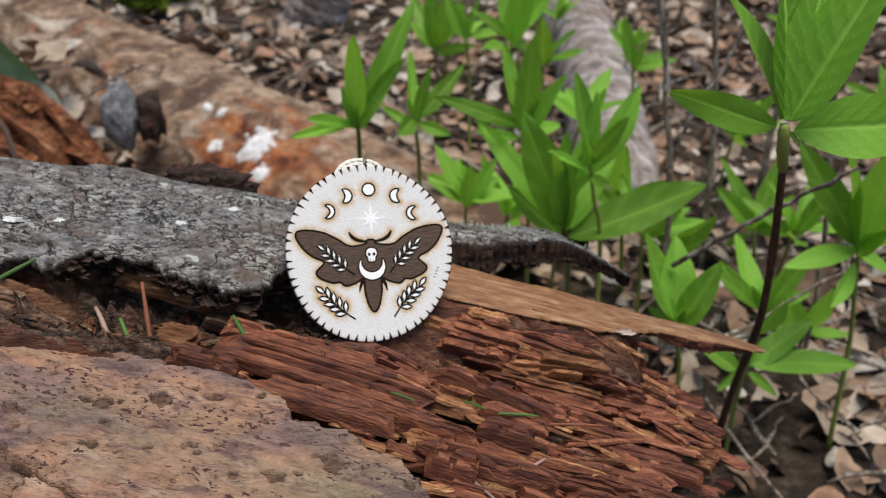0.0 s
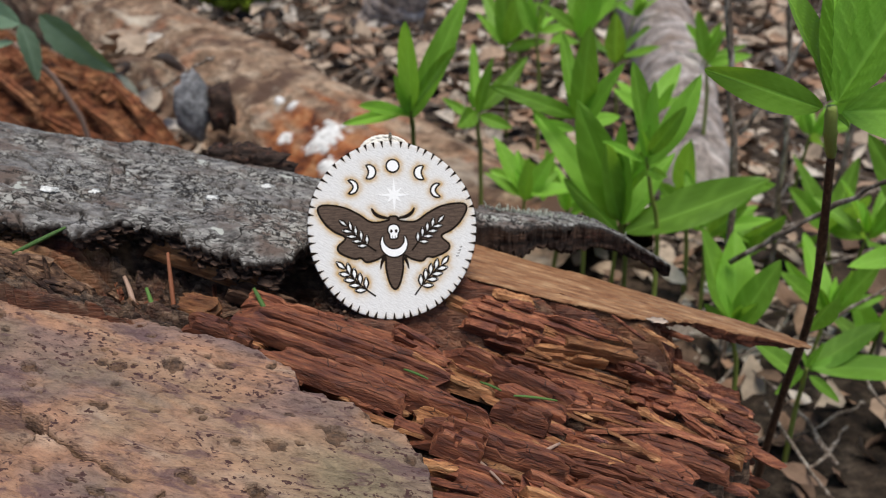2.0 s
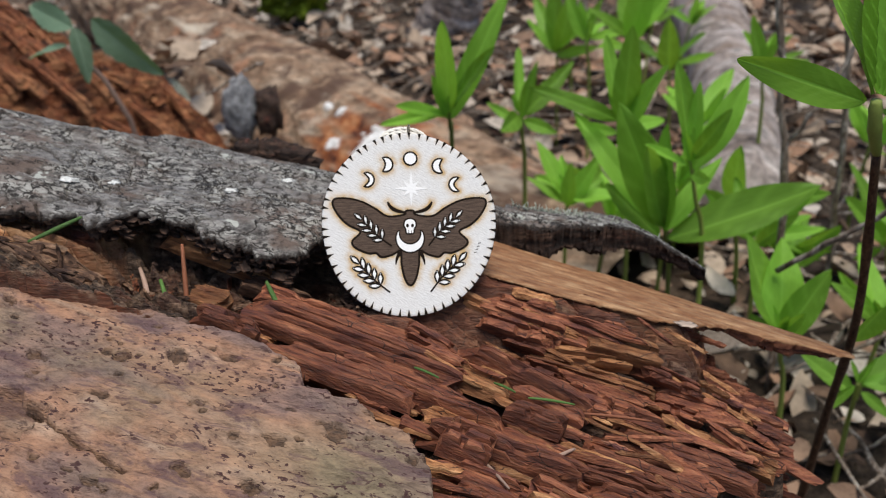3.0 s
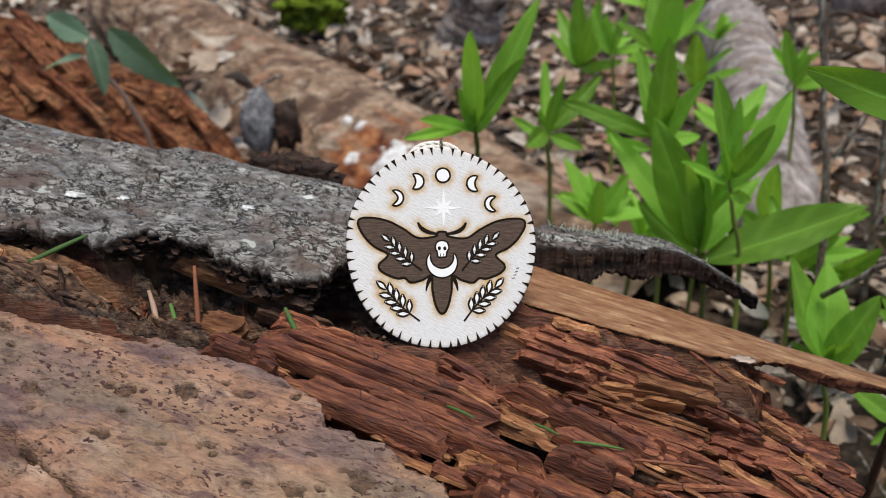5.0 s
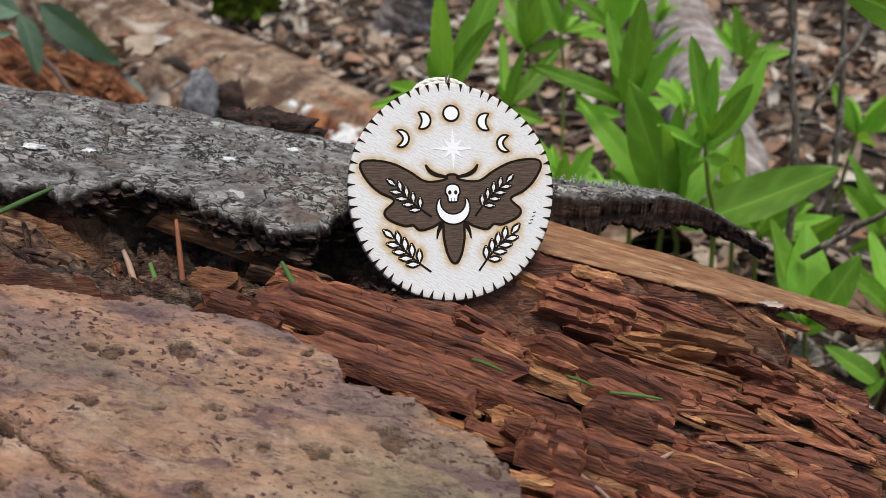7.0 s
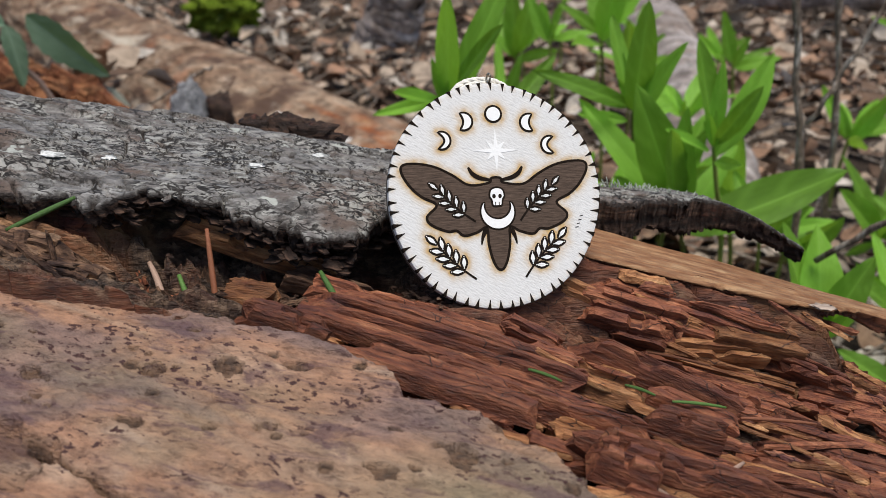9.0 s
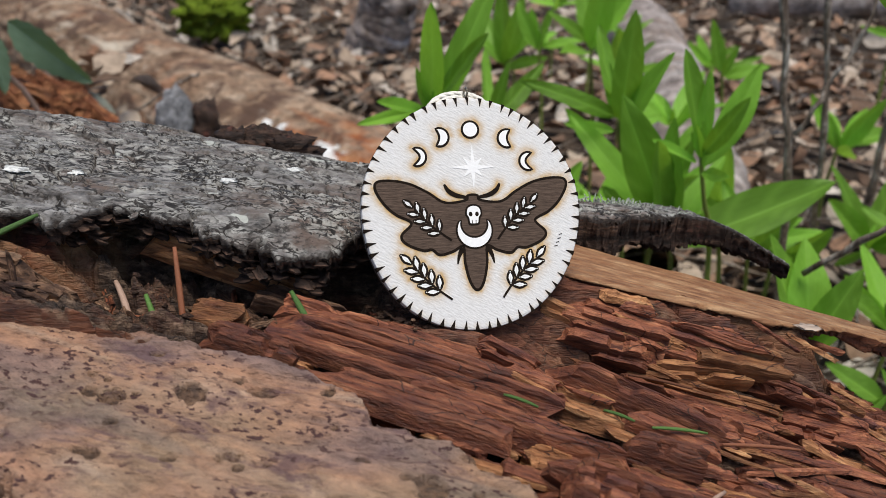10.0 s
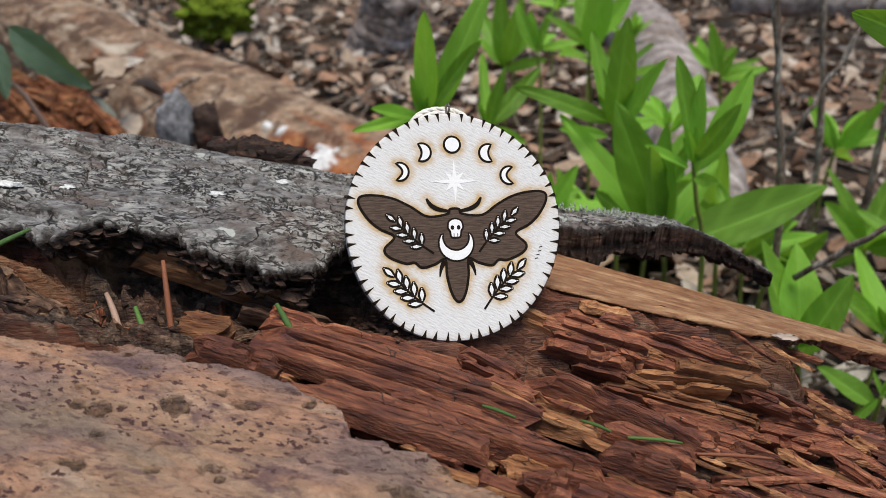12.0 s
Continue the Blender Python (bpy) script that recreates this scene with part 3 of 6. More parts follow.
# ---- plates: bark and board, closed bodies with ragged edges ----
def plate(name, xs, n, front, back, top, thick, mats, seed, ragged, relief, layer=None):
    q = np.linspace(0, 1, n)
    X, Q = np.meshgrid(xs, q, indexing="ij")
    F = np.interp(X, *front) + ragged * vnoise(X * 120, X * 0 + 1.3, seed, 6, 0.62)
    B = np.interp(X, *back) + 0.5 * ragged * vnoise(X * 90, X * 0 + 7.3, seed + 1, 4)
    Y = F + (B - F) * Q
    Z = top(X, Y) + relief(X, Y)
    rim = np.minimum(np.abs(Y - F), 0.0016) / 0.0016
    T = thick(X, Y) * (0.7 + 0.3 * rim)
    ZB = Z - T * (1 + 0.35 * strips(X, Y, 0.0022, 0.018, 1.0, seed + 3))
    Z = Z - 0.0012 * (1 - rim) ** 2
    nx = len(xs)
    v = np.concatenate([np.stack([X, Y, Z], -1).reshape(-1, 3), np.stack([X, Y + 0.0025 * (1 - rim), ZB], -1).reshape(-1, 3)])
    top_f = grid_faces(nx, n)
    m = nx * n
    ids = np.arange(m).reshape(nx, n)
    loop = np.concatenate([ids[:, 0], ids[-1, 1:], ids[::-1, -1][1:], ids[0, ::-1][1:]])
    side = np.stack([loop[:-1] + m, loop[1:] + m, loop[1:], loop[:-1]], 1)
    faces = np.concatenate([top_f, top_f[:, ::-1] + m, side])
    layers = []
    if layer is not None:
        key, values = layer(X, Y, rim)
        layers = [(key, np.concatenate([values.ravel(), values.ravel() * 0]))]
    me = mesh_of(name, v.tolist(), faces.tolist(), mats[0], True, layers)
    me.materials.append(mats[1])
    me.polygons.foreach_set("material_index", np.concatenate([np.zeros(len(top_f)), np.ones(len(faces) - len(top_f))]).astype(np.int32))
    return me


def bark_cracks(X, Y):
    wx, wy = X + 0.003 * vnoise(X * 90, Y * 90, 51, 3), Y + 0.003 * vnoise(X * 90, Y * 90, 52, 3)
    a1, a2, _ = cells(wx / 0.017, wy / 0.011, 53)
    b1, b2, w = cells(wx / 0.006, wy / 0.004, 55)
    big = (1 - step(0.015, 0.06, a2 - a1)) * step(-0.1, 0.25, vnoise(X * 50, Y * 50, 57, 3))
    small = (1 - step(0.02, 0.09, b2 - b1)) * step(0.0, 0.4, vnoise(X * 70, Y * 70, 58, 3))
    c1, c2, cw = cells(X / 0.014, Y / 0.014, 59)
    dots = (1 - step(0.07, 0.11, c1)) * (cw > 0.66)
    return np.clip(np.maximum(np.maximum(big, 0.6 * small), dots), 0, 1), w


def bark_relief(X, Y):
    c, w = bark_cracks(X, Y)
    flakes = np.abs(vnoise(X * 120, Y * 230, 62, 4, 0.6))
    crusty = step(0.0, 0.3, vnoise(X * 24, Y * 40, 65, 3))
    wx, wy = X + 0.006 * vnoise(X * 60, Y * 60, 67, 4), Y + 0.005 * vnoise(X * 60, Y * 60, 68, 4)
    _, _, p = cells(wx / 0.03, (wy + 0.25 * wx) / 0.013, 69)
    scale = 0.0020 * (p - 0.5) * step(-0.25, 0.1, vnoise(X * 18, Y * 30, 64, 2))
    return scale - 0.0021 * c + 0.0010 * (w - 0.5) + 0.0036 * vnoise(X * 22, Y * 42, 61, 3) - (0.0004 + 0.0014 * crusty) * flakes + (0.0002 + 0.0006 * crusty) * vnoise(X * 330, Y * 520, 63, 3)


bx = axis_steps([-0.53, -0.17, 0.083], [80, 620])
BARK_FRONT = ([-0.55, -0.2, -0.146, -0.130, -0.121, -0.103, -0.092, -0.085, -0.066, -0.057, -0.03, 0.004, 0.05, 0.083], [0.25, 0.258, 0.262, 0.263, 0.270, 0.270, 0.264, 0.261, 0.262, 0.277, 0.300, 0.325, 0.338, 0.344])
# the plate's tone layer darkens the cracks and the ragged front rim
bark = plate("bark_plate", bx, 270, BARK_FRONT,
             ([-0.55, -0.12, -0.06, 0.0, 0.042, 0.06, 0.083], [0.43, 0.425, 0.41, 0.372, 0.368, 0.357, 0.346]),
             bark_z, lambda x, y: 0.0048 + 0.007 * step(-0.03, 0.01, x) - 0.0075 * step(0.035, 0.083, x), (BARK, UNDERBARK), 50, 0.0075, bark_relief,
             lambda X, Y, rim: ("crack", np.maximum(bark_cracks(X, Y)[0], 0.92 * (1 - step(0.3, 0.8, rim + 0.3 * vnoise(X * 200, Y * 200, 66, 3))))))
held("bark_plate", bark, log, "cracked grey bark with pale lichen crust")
board = plate("tan_board", axis_steps([-0.05, 0.136], [330]), 90,
              ([-0.05, -0.03, 0.02, 0.057, 0.071, 0.078, 0.09, 0.10, 0.127, 0.136], [0.283, 0.281, 0.280, 0.2825, 0.284, 0.294, 0.303, 0.305, 0.309, 0.313]),
              ([-0.05, 0.0, 0.03, 0.053, 0.076, 0.1, 0.125, 0.136], [0.322, 0.321, 0.321, 0.323, 0.324, 0.327, 0.327, 0.318]),
              board_z, lambda x, y: 0.003 + 0.003 * step(0.08, 0.1, x) - 0.0045 * step(0.11, 0.136, x), (BOARD, FIBRE), 70, 0.0028,
              lambda X, Y: 0.0008 * vnoise(X * 20, Y * 220, 71, 4) + strips(X, Y, 0.006, 0.09, 0.0007, 72))
held("tan_board", board, log, "smooth tan splinter of sapwood")


def surface(x, y):
    return float(core_z(np.array([x]), np.array([y]))[0][0])


# shards: long snapped slivers lying along the fibres
GRAIN = -0.18


def shard_data(k):
    """One sliver in metres along x, with a chiselled section, split ends and uneven sides."""
    rg = random.Random(300 + k)
    long, wide, high = rg.uniform(0.009, 0.030) * (1.7 if k % 4 == 0 else 1), rg.uniform(0.0009, 0.0024) * (1.5 if k % 5 == 0 else 1), rg.uniform(0.0010, 0.0026)
    n, verts, faces = 13, [], []
    cut0, cut1 = rg.uniform(-0.7, 0.7) * wide, rg.uniform(-0.7, 0.7) * wide
    section = [(-1.0, -0.6), (1.0, -0.6), (1.05, 0.35), (0.55, rg.uniform(0.7, 1.0)), (0.1, rg.uniform(0.55, 0.8)), (-0.35, rg.uniform(0.8, 1.05)), (-1.0, rg.uniform(0.3, 0.6))]
    jag = [[rg.uniform(-0.0016, 0.0016) for _ in section] for _ in (0, 1)]
    for i in range(n):
        t = i / (n - 1)
        w = wide * (0.82 + 0.3 * noise.noise((t * 4, k * 3.1, 0)))
        h = high * (0.8 + 0.45 * noise.noise((t * 6, k * 1.7, 5)))
        if i in (0, n - 1):
            w, h = w * rg.uniform(0.35, 0.85), h * rg.uniform(0.45, 0.9)
        sway = 0.0011 * noise.noise((t * 2.2, k * 0.9, 9))
        for q, (a, b) in enumerate(section):
            x = (t - 0.5) * long + (cut0 * a + jag[0][q] if i == 0 else cut1 * a + jag[1][q] if i == n - 1 else 0)
            verts.append((x, a * w + sway, b * h + 0.00025 * noise.noise((x * 900, q * 7.0, k))))
    c = len(section)
    for i in range(n - 1):
        for q in range(c):
            faces.append((i * c + q, i * c + (q + 1) % c, i * c + c + (q + 1) % c, i * c + c + q))
    faces += [tuple(range(c))[::-1], tuple((n - 1) * c + q for q in range(c))]
    return verts, faces, long


SHARDS = [shard_data(k) for k in range(48)]
SHARD_MESHES = [[mesh_of("splinter", v, f, m, False) for v, f, _ in SHARDS] for m in (FIBRE, OCHRE, DECAY)]


def smooth_core(x, y):
    return float(core_z(np.array([x]), np.array([y]), False)[0][0])


def shard_pose(rg, x, y, long, loose):
    on_face = 0.259 < y < 0.283 and x < 0.08
    ang = rg.gauss(-0.06 if on_face else GRAIN, 0.05 + 0.25 * loose)
    dx, dy = 0.4 * long * math.cos(ang), 0.4 * long * math.sin(ang)
    za, zb = smooth_core(x - dx, y - dy), smooth_core(x + dx, y + dy)
    if za < 0.12 or zb < 0.12:
        zb = za = max(za, zb)
        zb -= 0.2 * long
    zc = max(smooth_core(x, y), 0.5 * (za + zb))
    tilt = max(-0.5, min(0.1, math.atan2(zb - za, 0.8 * long))) + rg.gauss(0, 0.04 + 0.1 * loose)
    lean = math.atan2(smooth_core(x, y + 0.003) - smooth_core(x, y - 0.003), 0.006) * 0.7
    turn = Matrix.Rotation(ang, 4, "Z") @ Matrix.Rotation(-tilt, 4, "Y") @ Matrix.Rotation(lean + rg.gauss(0, 0.3), 4, "X")
    return Matrix.Translation((x, y, zc + rg.uniform(-0.0012, 0.0016))) @ turn


def fibre_spot(rg):
    while True:
        x, y = rg.uniform(-0.075, 0.112), rg.uniform(0.18, 0.284)
        if x > np.interp(y, PINCH["end_y"], PINCH["end_x"]) - 0.004 or y < slab_edge(x) + 0.003:
            continue
        if y > 0.252 and x < -0.045 or y > 0.254 and -0.06 < x < 0.006:
            continue
        if y > 0.272 and rg.random() < 0.3:
            continue
        return x, y


def plank_data(k, long, wide, high):
    """A snapped bundle in metres along x: two to four square-edged strands of uneven height, grown together, each broken off at its own place."""
    rg = random.Random(700 + k)
    count = 2 if wide < 0.005 else rg.choice((3, 3, 4))
    cuts = [0.0] + [(q + rg.uniform(0.7, 1.3)) / count for q in range(count - 1)] + [1.0]
    cols = [(-0.5 * wide, -0.8 * high, 0, 0, 0, 0, 0)]
    for q in range(count):
        y0, y1 = (cuts[q] - 0.5) * wide, (cuts[q + 1] - 0.5) * wide
        top, slope = high * rg.uniform(0.4, 1.2), rg.uniform(-0.25, 0.25) * high
        a, b = rg.uniform(0, 0.2) * long, rg.uniform(0, 0.2) * long
        lost = rg.choice((0, 0, 1)) * rg.uniform(0.3, 0.7)
        for u, z in ((0.02, 0.55 + rg.uniform(-0.25, 0.15)), (0.12, 0.94), (0.5, 1.0), (0.86, 0.95), (0.98, 0.55 + rg.uniform(-0.25, 0.15))):
            cols.append((y0 + (y1 - y0) * u, z * top + slope * (u - 0.5), a, b, lost, q, u))
    cols.append((0.5 * wide, -0.8 * high, 0, 0, 0, count, 0))
    n, c, verts, faces = 15, len(cols), [], []
    jag = [[rg.uniform(-0.0012, 0.0012) for _ in cols] for _ in (0, 1)]
    for i in range(n):
        t = i / (n - 1)
        for j, (y, z, a, b, lost, q, u) in enumerate(cols):
            x = -long / 2 + a + (long - a - b) * t + (jag[0][j] if i == 0 else jag[1][j] if i == n - 1 else 0)
            y += 0.0006 * noise.noise((x * 60, k * 1.3, q * 0.7)) + 0.00035 * noise.noise((x * 260, q * 7.0 + u * 3, k))
            if 0 < j < c - 1:
                z += 0.0008 * noise.noise((x * 140, q * 5.0 + u, k)) + 0.0003 * noise.noise((x * 700, q * 9.0 + 4 * u, k))
                z -= 0.45 * high if lost and abs(t - lost) < 0.08 else 0.0
                z -= 0.2 * high if i in (0, n - 1) else 0.0
            verts.append((x, y, z))
    for i in range(n - 1):
        for j in range(c):
            faces.append((i * c + j, i * c + c + j, i * c + c + (j + 1) % c, i * c + (j + 1) % c))
    faces += [tuple(range(c)), tuple((n - 1) * c + j for j in range(c))[::-1]]
    return verts, faces


PLANKS = []
rg = random.Random(17)
for k in range(44):
    long, wide, high = rg.uniform(0.012, 0.05), rg.uniform(0.0036, 0.0105), rg.uniform(0.0024, 0.0052)
    v, f = plank_data(k, long, wide, high)
    PLANKS.append((long, wide, [mesh_of("fibre_block", v, f, m, False) for m in (FIBRE, OCHRE)]))


def lay_block(x, y, ang, which, ochre, lift, rg):
    long, wide, meshes = PLANKS[which]
    dx, dy = 0.3 * long * math.cos(ang), 0.3 * long * math.sin(ang)
    za, zb = smooth_core(x - dx, y - dy), smooth_core(x + dx, y + dy)
    tilt = math.atan2(zb - za, 0.6 * long)
    if abs(tilt + 0.22) > 0.22:
        tilt = -0.24
        zb = za = smooth_core(x - dx, y - dy) - 0.07 * long
    lean = math.atan2(smooth_core(x, y + 0.003) - smooth_core(x, y - 0.003), 0.006)
    turn = Matrix.Rotation(ang, 4, "Z") @ Matrix.Rotation(-tilt - rg.gauss(0, 0.035), 4, "Y") @ Matrix.Rotation(max(-0.5, min(0.7, lean * 0.6)) + rg.gauss(0, 0.12), 4, "X")
    return held("fibre_block", meshes[1 if ochre else 0], log, m=Matrix.Translation((x, y, 0.5 * (za + zb) + lift)) @ turn)


SHELF = ((-0.092, 0.275, 0.2545, 0.05, 0.008, 0.004, -0.1, 0.3, 0.35, OCHRE), (-0.068, 0.264, 0.2455, 0.03, 0.007, 0.003, -0.1, 0.3, 0.3, DECAY), (-0.058, 0.2565, 0.2465, 0.034, 0.007, 0.003, -0.15, 0.25, 0.2, FIBRE),
         (-0.134, 0.2445, 0.2605, 0.026, 0.008, 0.004, -0.25, 0.15, 0.25, DECAY), (-0.148, 0.2485, 0.265, 0.03, 0.01, 0.004, -0.2, 0.1, 0.2, DECAY), (-0.16, 0.2455, 0.2675, 0.028, 0.007, 0.0035, -0.3, 0.16, 0.2, DECAY),
         (-0.172, 0.2515, 0.2705, 0.026, 0.008, 0.0035, -0.15, 0.12, 0.25, OCHRE), (-0.142, 0.2395, 0.262, 0.022, 0.006, 0.003, -0.3, 0.2, 0.15, DECAY))
# rows of blocks over the bed of the log, one strand bundle beside the other
rg = random.Random(23)
v = 0.176
while v < 0.268:
    u = -0.085 + rg.uniform(-0.02, 0.01)
    wide = rg.uniform(0.0050, 0.0085)
    while u < 0.125:
        which = rg.randrange(44)
        long = PLANKS[which][0]
        x, y = u + long / 2, v + GRAIN * (u + long / 2)
        u += long * rg.uniform(0.93, 1.08)
        end = np.interp(y, PINCH["end_y"], PINCH["end_x"])
        if x + 0.42 * long > end + 0.011 or x > end - 0.002:
            continue
        if y < slab_edge(max(x - 0.4 * long, -0.5)) + 0.003 or y < slab_edge(x) + 0.004 or y > 0.2625:
            continue
        if y > 0.2585 and x + 0.5 * long > -0.058 and x - 0.5 * long < -0.006:
            continue
        if y > 0.250 and x < -0.06 or -0.085 < x < 0.005 and abs(y - 0.2405 + 0.13 * (x + 0.038)) < 0.0075:
            continue
        lay_block(x, y, GRAIN + rg.gauss(0, 0.025), which, rg.random() < 0.12, (-0.0012 if y > 0.2525 and -0.06 < x < 0.004 else rg.gauss(-0.001, 0.0034)), rg)
    v += wide
# long planks standing proud before the pendant
for k, (x, y, z, long, wide, high, ang, tilt, lean) in enumerate(((-0.038, 0.2405, 0.2425, 0.076, 0.0125, 0.0042, -0.13, 0.27, 0.12), (-0.030, 0.2535, 0.2395, 0.052, 0.0075, 0.0032, -0.16, 0.25, 0.2), (-0.020, 0.2295, 0.2375, 0.040, 0.0065, 0.0030, -0.2, 0.25, 0.0))):
    v, f = plank_data(90 + k, long, wide, high)
    turn = Matrix.Rotation(ang, 4, "Z") @ Matrix.Rotation(tilt, 4, "Y") @ Matrix.Rotation(lean, 4, "X")
    held("fibre_block", mesh_of("fibre_block", v, f, FIBRE, False), log, m=Matrix.Translation((x, y, z)) @ turn)
# layers of the broken face below the board
for row in range(11):
    u = -0.03 + rg.uniform(-0.02, 0.0)
    while u < 0.07:
        which = rg.randrange(44)
        long = PLANKS[which][0]
        x, y = u + long / 2, 0.2615 + 0.0019 * row - 0.03 * (u + long / 2) + rg.gauss(0, 0.0006)
        u += long * rg.uniform(0.8, 1.0)
        if x + 0.45 * long > 0.086 - 0.001 * row or x - 0.5 * long < (-0.003 if row < 3 else -0.012):
            continue
        lay_block(x, y, -0.06 + rg.gauss(0, 0.03), which, rg.random() < (0.55 if x > 0.035 else 0.15), rg.gauss(-0.0018, 0.0012) - 0.0003 * row, rg)
rg = random.Random(5)
for k in range(44):
    x, y = fibre_spot(rg)
    held("splinter", SHARD_MESHES[1 if rg.random() < 0.3 else 0][k % 48], log, m=shard_pose(rg, x, y, SHARDS[k % 48][2], 0.0))
for name, m, count, lift in (("stringy_fibre", FIBRE, 80, 0.0), ("ochre_fibre", OCHRE, 120, 0.85)):
    verts, faces = [], []
    for k in range(count):
        x, y = fibre_spot(rg)
        if lift and rg.random() < lift and not (y > 0.26 and x > 0.005):
            continue
        v, f, long = SHARDS[rg.randrange(48)]
        at = shard_pose(rg, x, y, long, 0.0 if rg.random() < 0.85 else 1.0) @ Matrix.Scale(rg.uniform(0.4, 0.8), 4)
        off = len(verts)
        verts += [tuple(at @ Vector(p)) for p in v]
        faces += [tuple(off + q for q in g) for g in f]
    tagged(held(name, mesh_of(name, verts, faces, m, False), log), kind="stuff")
# a shelf of paler wood below the bark, and broken pieces beside the hollow
for k, (x, y, z, long, wide, high, ang, tilt, lean, m) in enumerate(SHELF):
    v, f = plank_data(120 + k, long, wide, high)
    turn = Matrix.Rotation(ang, 4, "Z") @ Matrix.Rotation(tilt, 4, "Y") @ Matrix.Rotation(lean, 4, "X")
    held("fibre_block", mesh_of("fibre_block", v, f, m, False), log, m=Matrix.Translation((x, y, z)) @ turn)
# torn slivers between the slab and the hollow
verts, faces = [], []
for k in range(60):
    x = rg.uniform(-0.19, -0.075)
    y = float(slab_edge(x)) + rg.uniform(0.001, 0.014)
    if -0.124 < x < -0.082:
        continue
    v, f, long = SHARDS[rg.randrange(48)]
    at = Matrix.Translation((x, y, smooth_core(x, y) + rg.uniform(-0.001, 0.0012))) @ Euler((rg.gauss(0, 0.6), 0.2 + rg.gauss(0, 0.2), -0.2 + rg.gauss(0, 0.5))).to_matrix().to_4x4() @ Matrix.Scale(rg.uniform(0.3, 0.75), 4)
    off = len(verts)
    verts += [tuple(at @ Vector(p)) for p in v]
    faces += [tuple(off + q for q in g) for g in f]
tagged(held("torn_sliver", mesh_of("torn_sliver", verts, faces, DECAY, False), log), kind="stuff")
# broken strands on the end face of the log
verts, faces = [], []
for k in range(260):
    y = rg.uniform(0.195, 0.298)
    deep = rg.random() ** 1.3 * 0.075
    x = float(np.interp(y, PINCH["end_y"], PINCH["end_x"])) - 0.006 + 0.22 * deep
    z = smooth_core(min(x - 0.012, 0.1), y) - 0.002 - deep
    v, f, long = SHARDS[rg.randrange(48)]
    at = Matrix.Translation((x - 0.3 * long, y, z)) @ Euler((rg.gauss(0, 0.5), 0.26 + rg.gauss(0, 0.06), GRAIN + rg.gauss(0, 0.06))).to_matrix().to_4x4() @ Matrix.Scale(rg.uniform(0.6, 1.2), 4)
    off = len(verts)
    verts += [tuple(at @ Vector(p)) for p in v]
    faces += [tuple(off + q for q in g) for g in f]
tagged(held("end_fibre", mesh_of("end_fibre", verts, faces, FIBRE, False), log, "snapped strands at the end"), kind="stuff")
# torn layers of bark hanging from the edge of the plate
def flake_data(k):
    """A thin ragged scale of bark, about one across, curled, with a broken rim."""
    rg = random.Random(500 + k)
    n, verts, faces = 13, [(0, 0, 0.06)], []
    curl, long = rg.uniform(-0.25, 0.35), rg.uniform(0.5, 0.8)
    ray = [0.5 * (0.65 + 0.5 * rg.random()) for _ in range(n)]
    for level, z in ((0.55, 0.05), (1.0, 0.03), (0.93, -0.075)):
        for j in range(n):
            a, r = 2 * math.pi * j / n, ray[j] * level
            x, y = r * math.cos(a), long * r * math.sin(a)
            verts.append((x, y, z + curl * (x * x - y * y * 1.5) + rg.uniform(-0.02, 0.02)))
    verts.append((0, 0, -0.07))
    for j in range(n):
        e = (j + 1) % n
        faces.append((0, 1 + j, 1 + e))
        for level in (0, 1):
            faces.append((1 + level * n + j, 1 + level * n + n + j, 1 + level * n + n + e, 1 + level * n + e))
        faces.append((1 + 2 * n + j, 1 + 3 * n, 1 + 2 * n + e))
    return [(0.01 * x, 0.01 * y, 0.01 * z) for x, y, z in verts], faces


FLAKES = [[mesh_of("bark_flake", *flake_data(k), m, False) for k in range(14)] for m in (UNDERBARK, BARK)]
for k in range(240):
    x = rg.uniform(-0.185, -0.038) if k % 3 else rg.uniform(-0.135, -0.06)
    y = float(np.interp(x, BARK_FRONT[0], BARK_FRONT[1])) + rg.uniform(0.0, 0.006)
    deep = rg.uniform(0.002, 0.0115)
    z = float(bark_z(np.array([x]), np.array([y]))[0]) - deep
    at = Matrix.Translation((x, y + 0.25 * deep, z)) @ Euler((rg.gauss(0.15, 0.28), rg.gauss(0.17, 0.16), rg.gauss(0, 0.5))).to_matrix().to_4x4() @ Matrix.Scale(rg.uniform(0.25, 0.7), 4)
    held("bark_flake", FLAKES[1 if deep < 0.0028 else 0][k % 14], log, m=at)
# broken bits lying in the hollow
for k in range(84):
    x, y = rg.uniform(-0.13, -0.045), rg.uniform(0.2475, 0.272)
    v, f, long = SHARDS[(k * 7) % 48]
    at = Matrix.Translation((x, y, smooth_core(x, y) + rg.uniform(0.0, 0.003))) @ Euler((rg.gauss(0, 0.6), rg.gauss(0.15, 0.3), rg.gauss(-0.2, 0.6))).to_matrix().to_4x4() @ Matrix.Scale(rg.uniform(0.22, 0.6), 4)
    held("broken_bit", SHARD_MESHES[2 if k % 3 else 0][(k * 7) % 48], log, m=at)
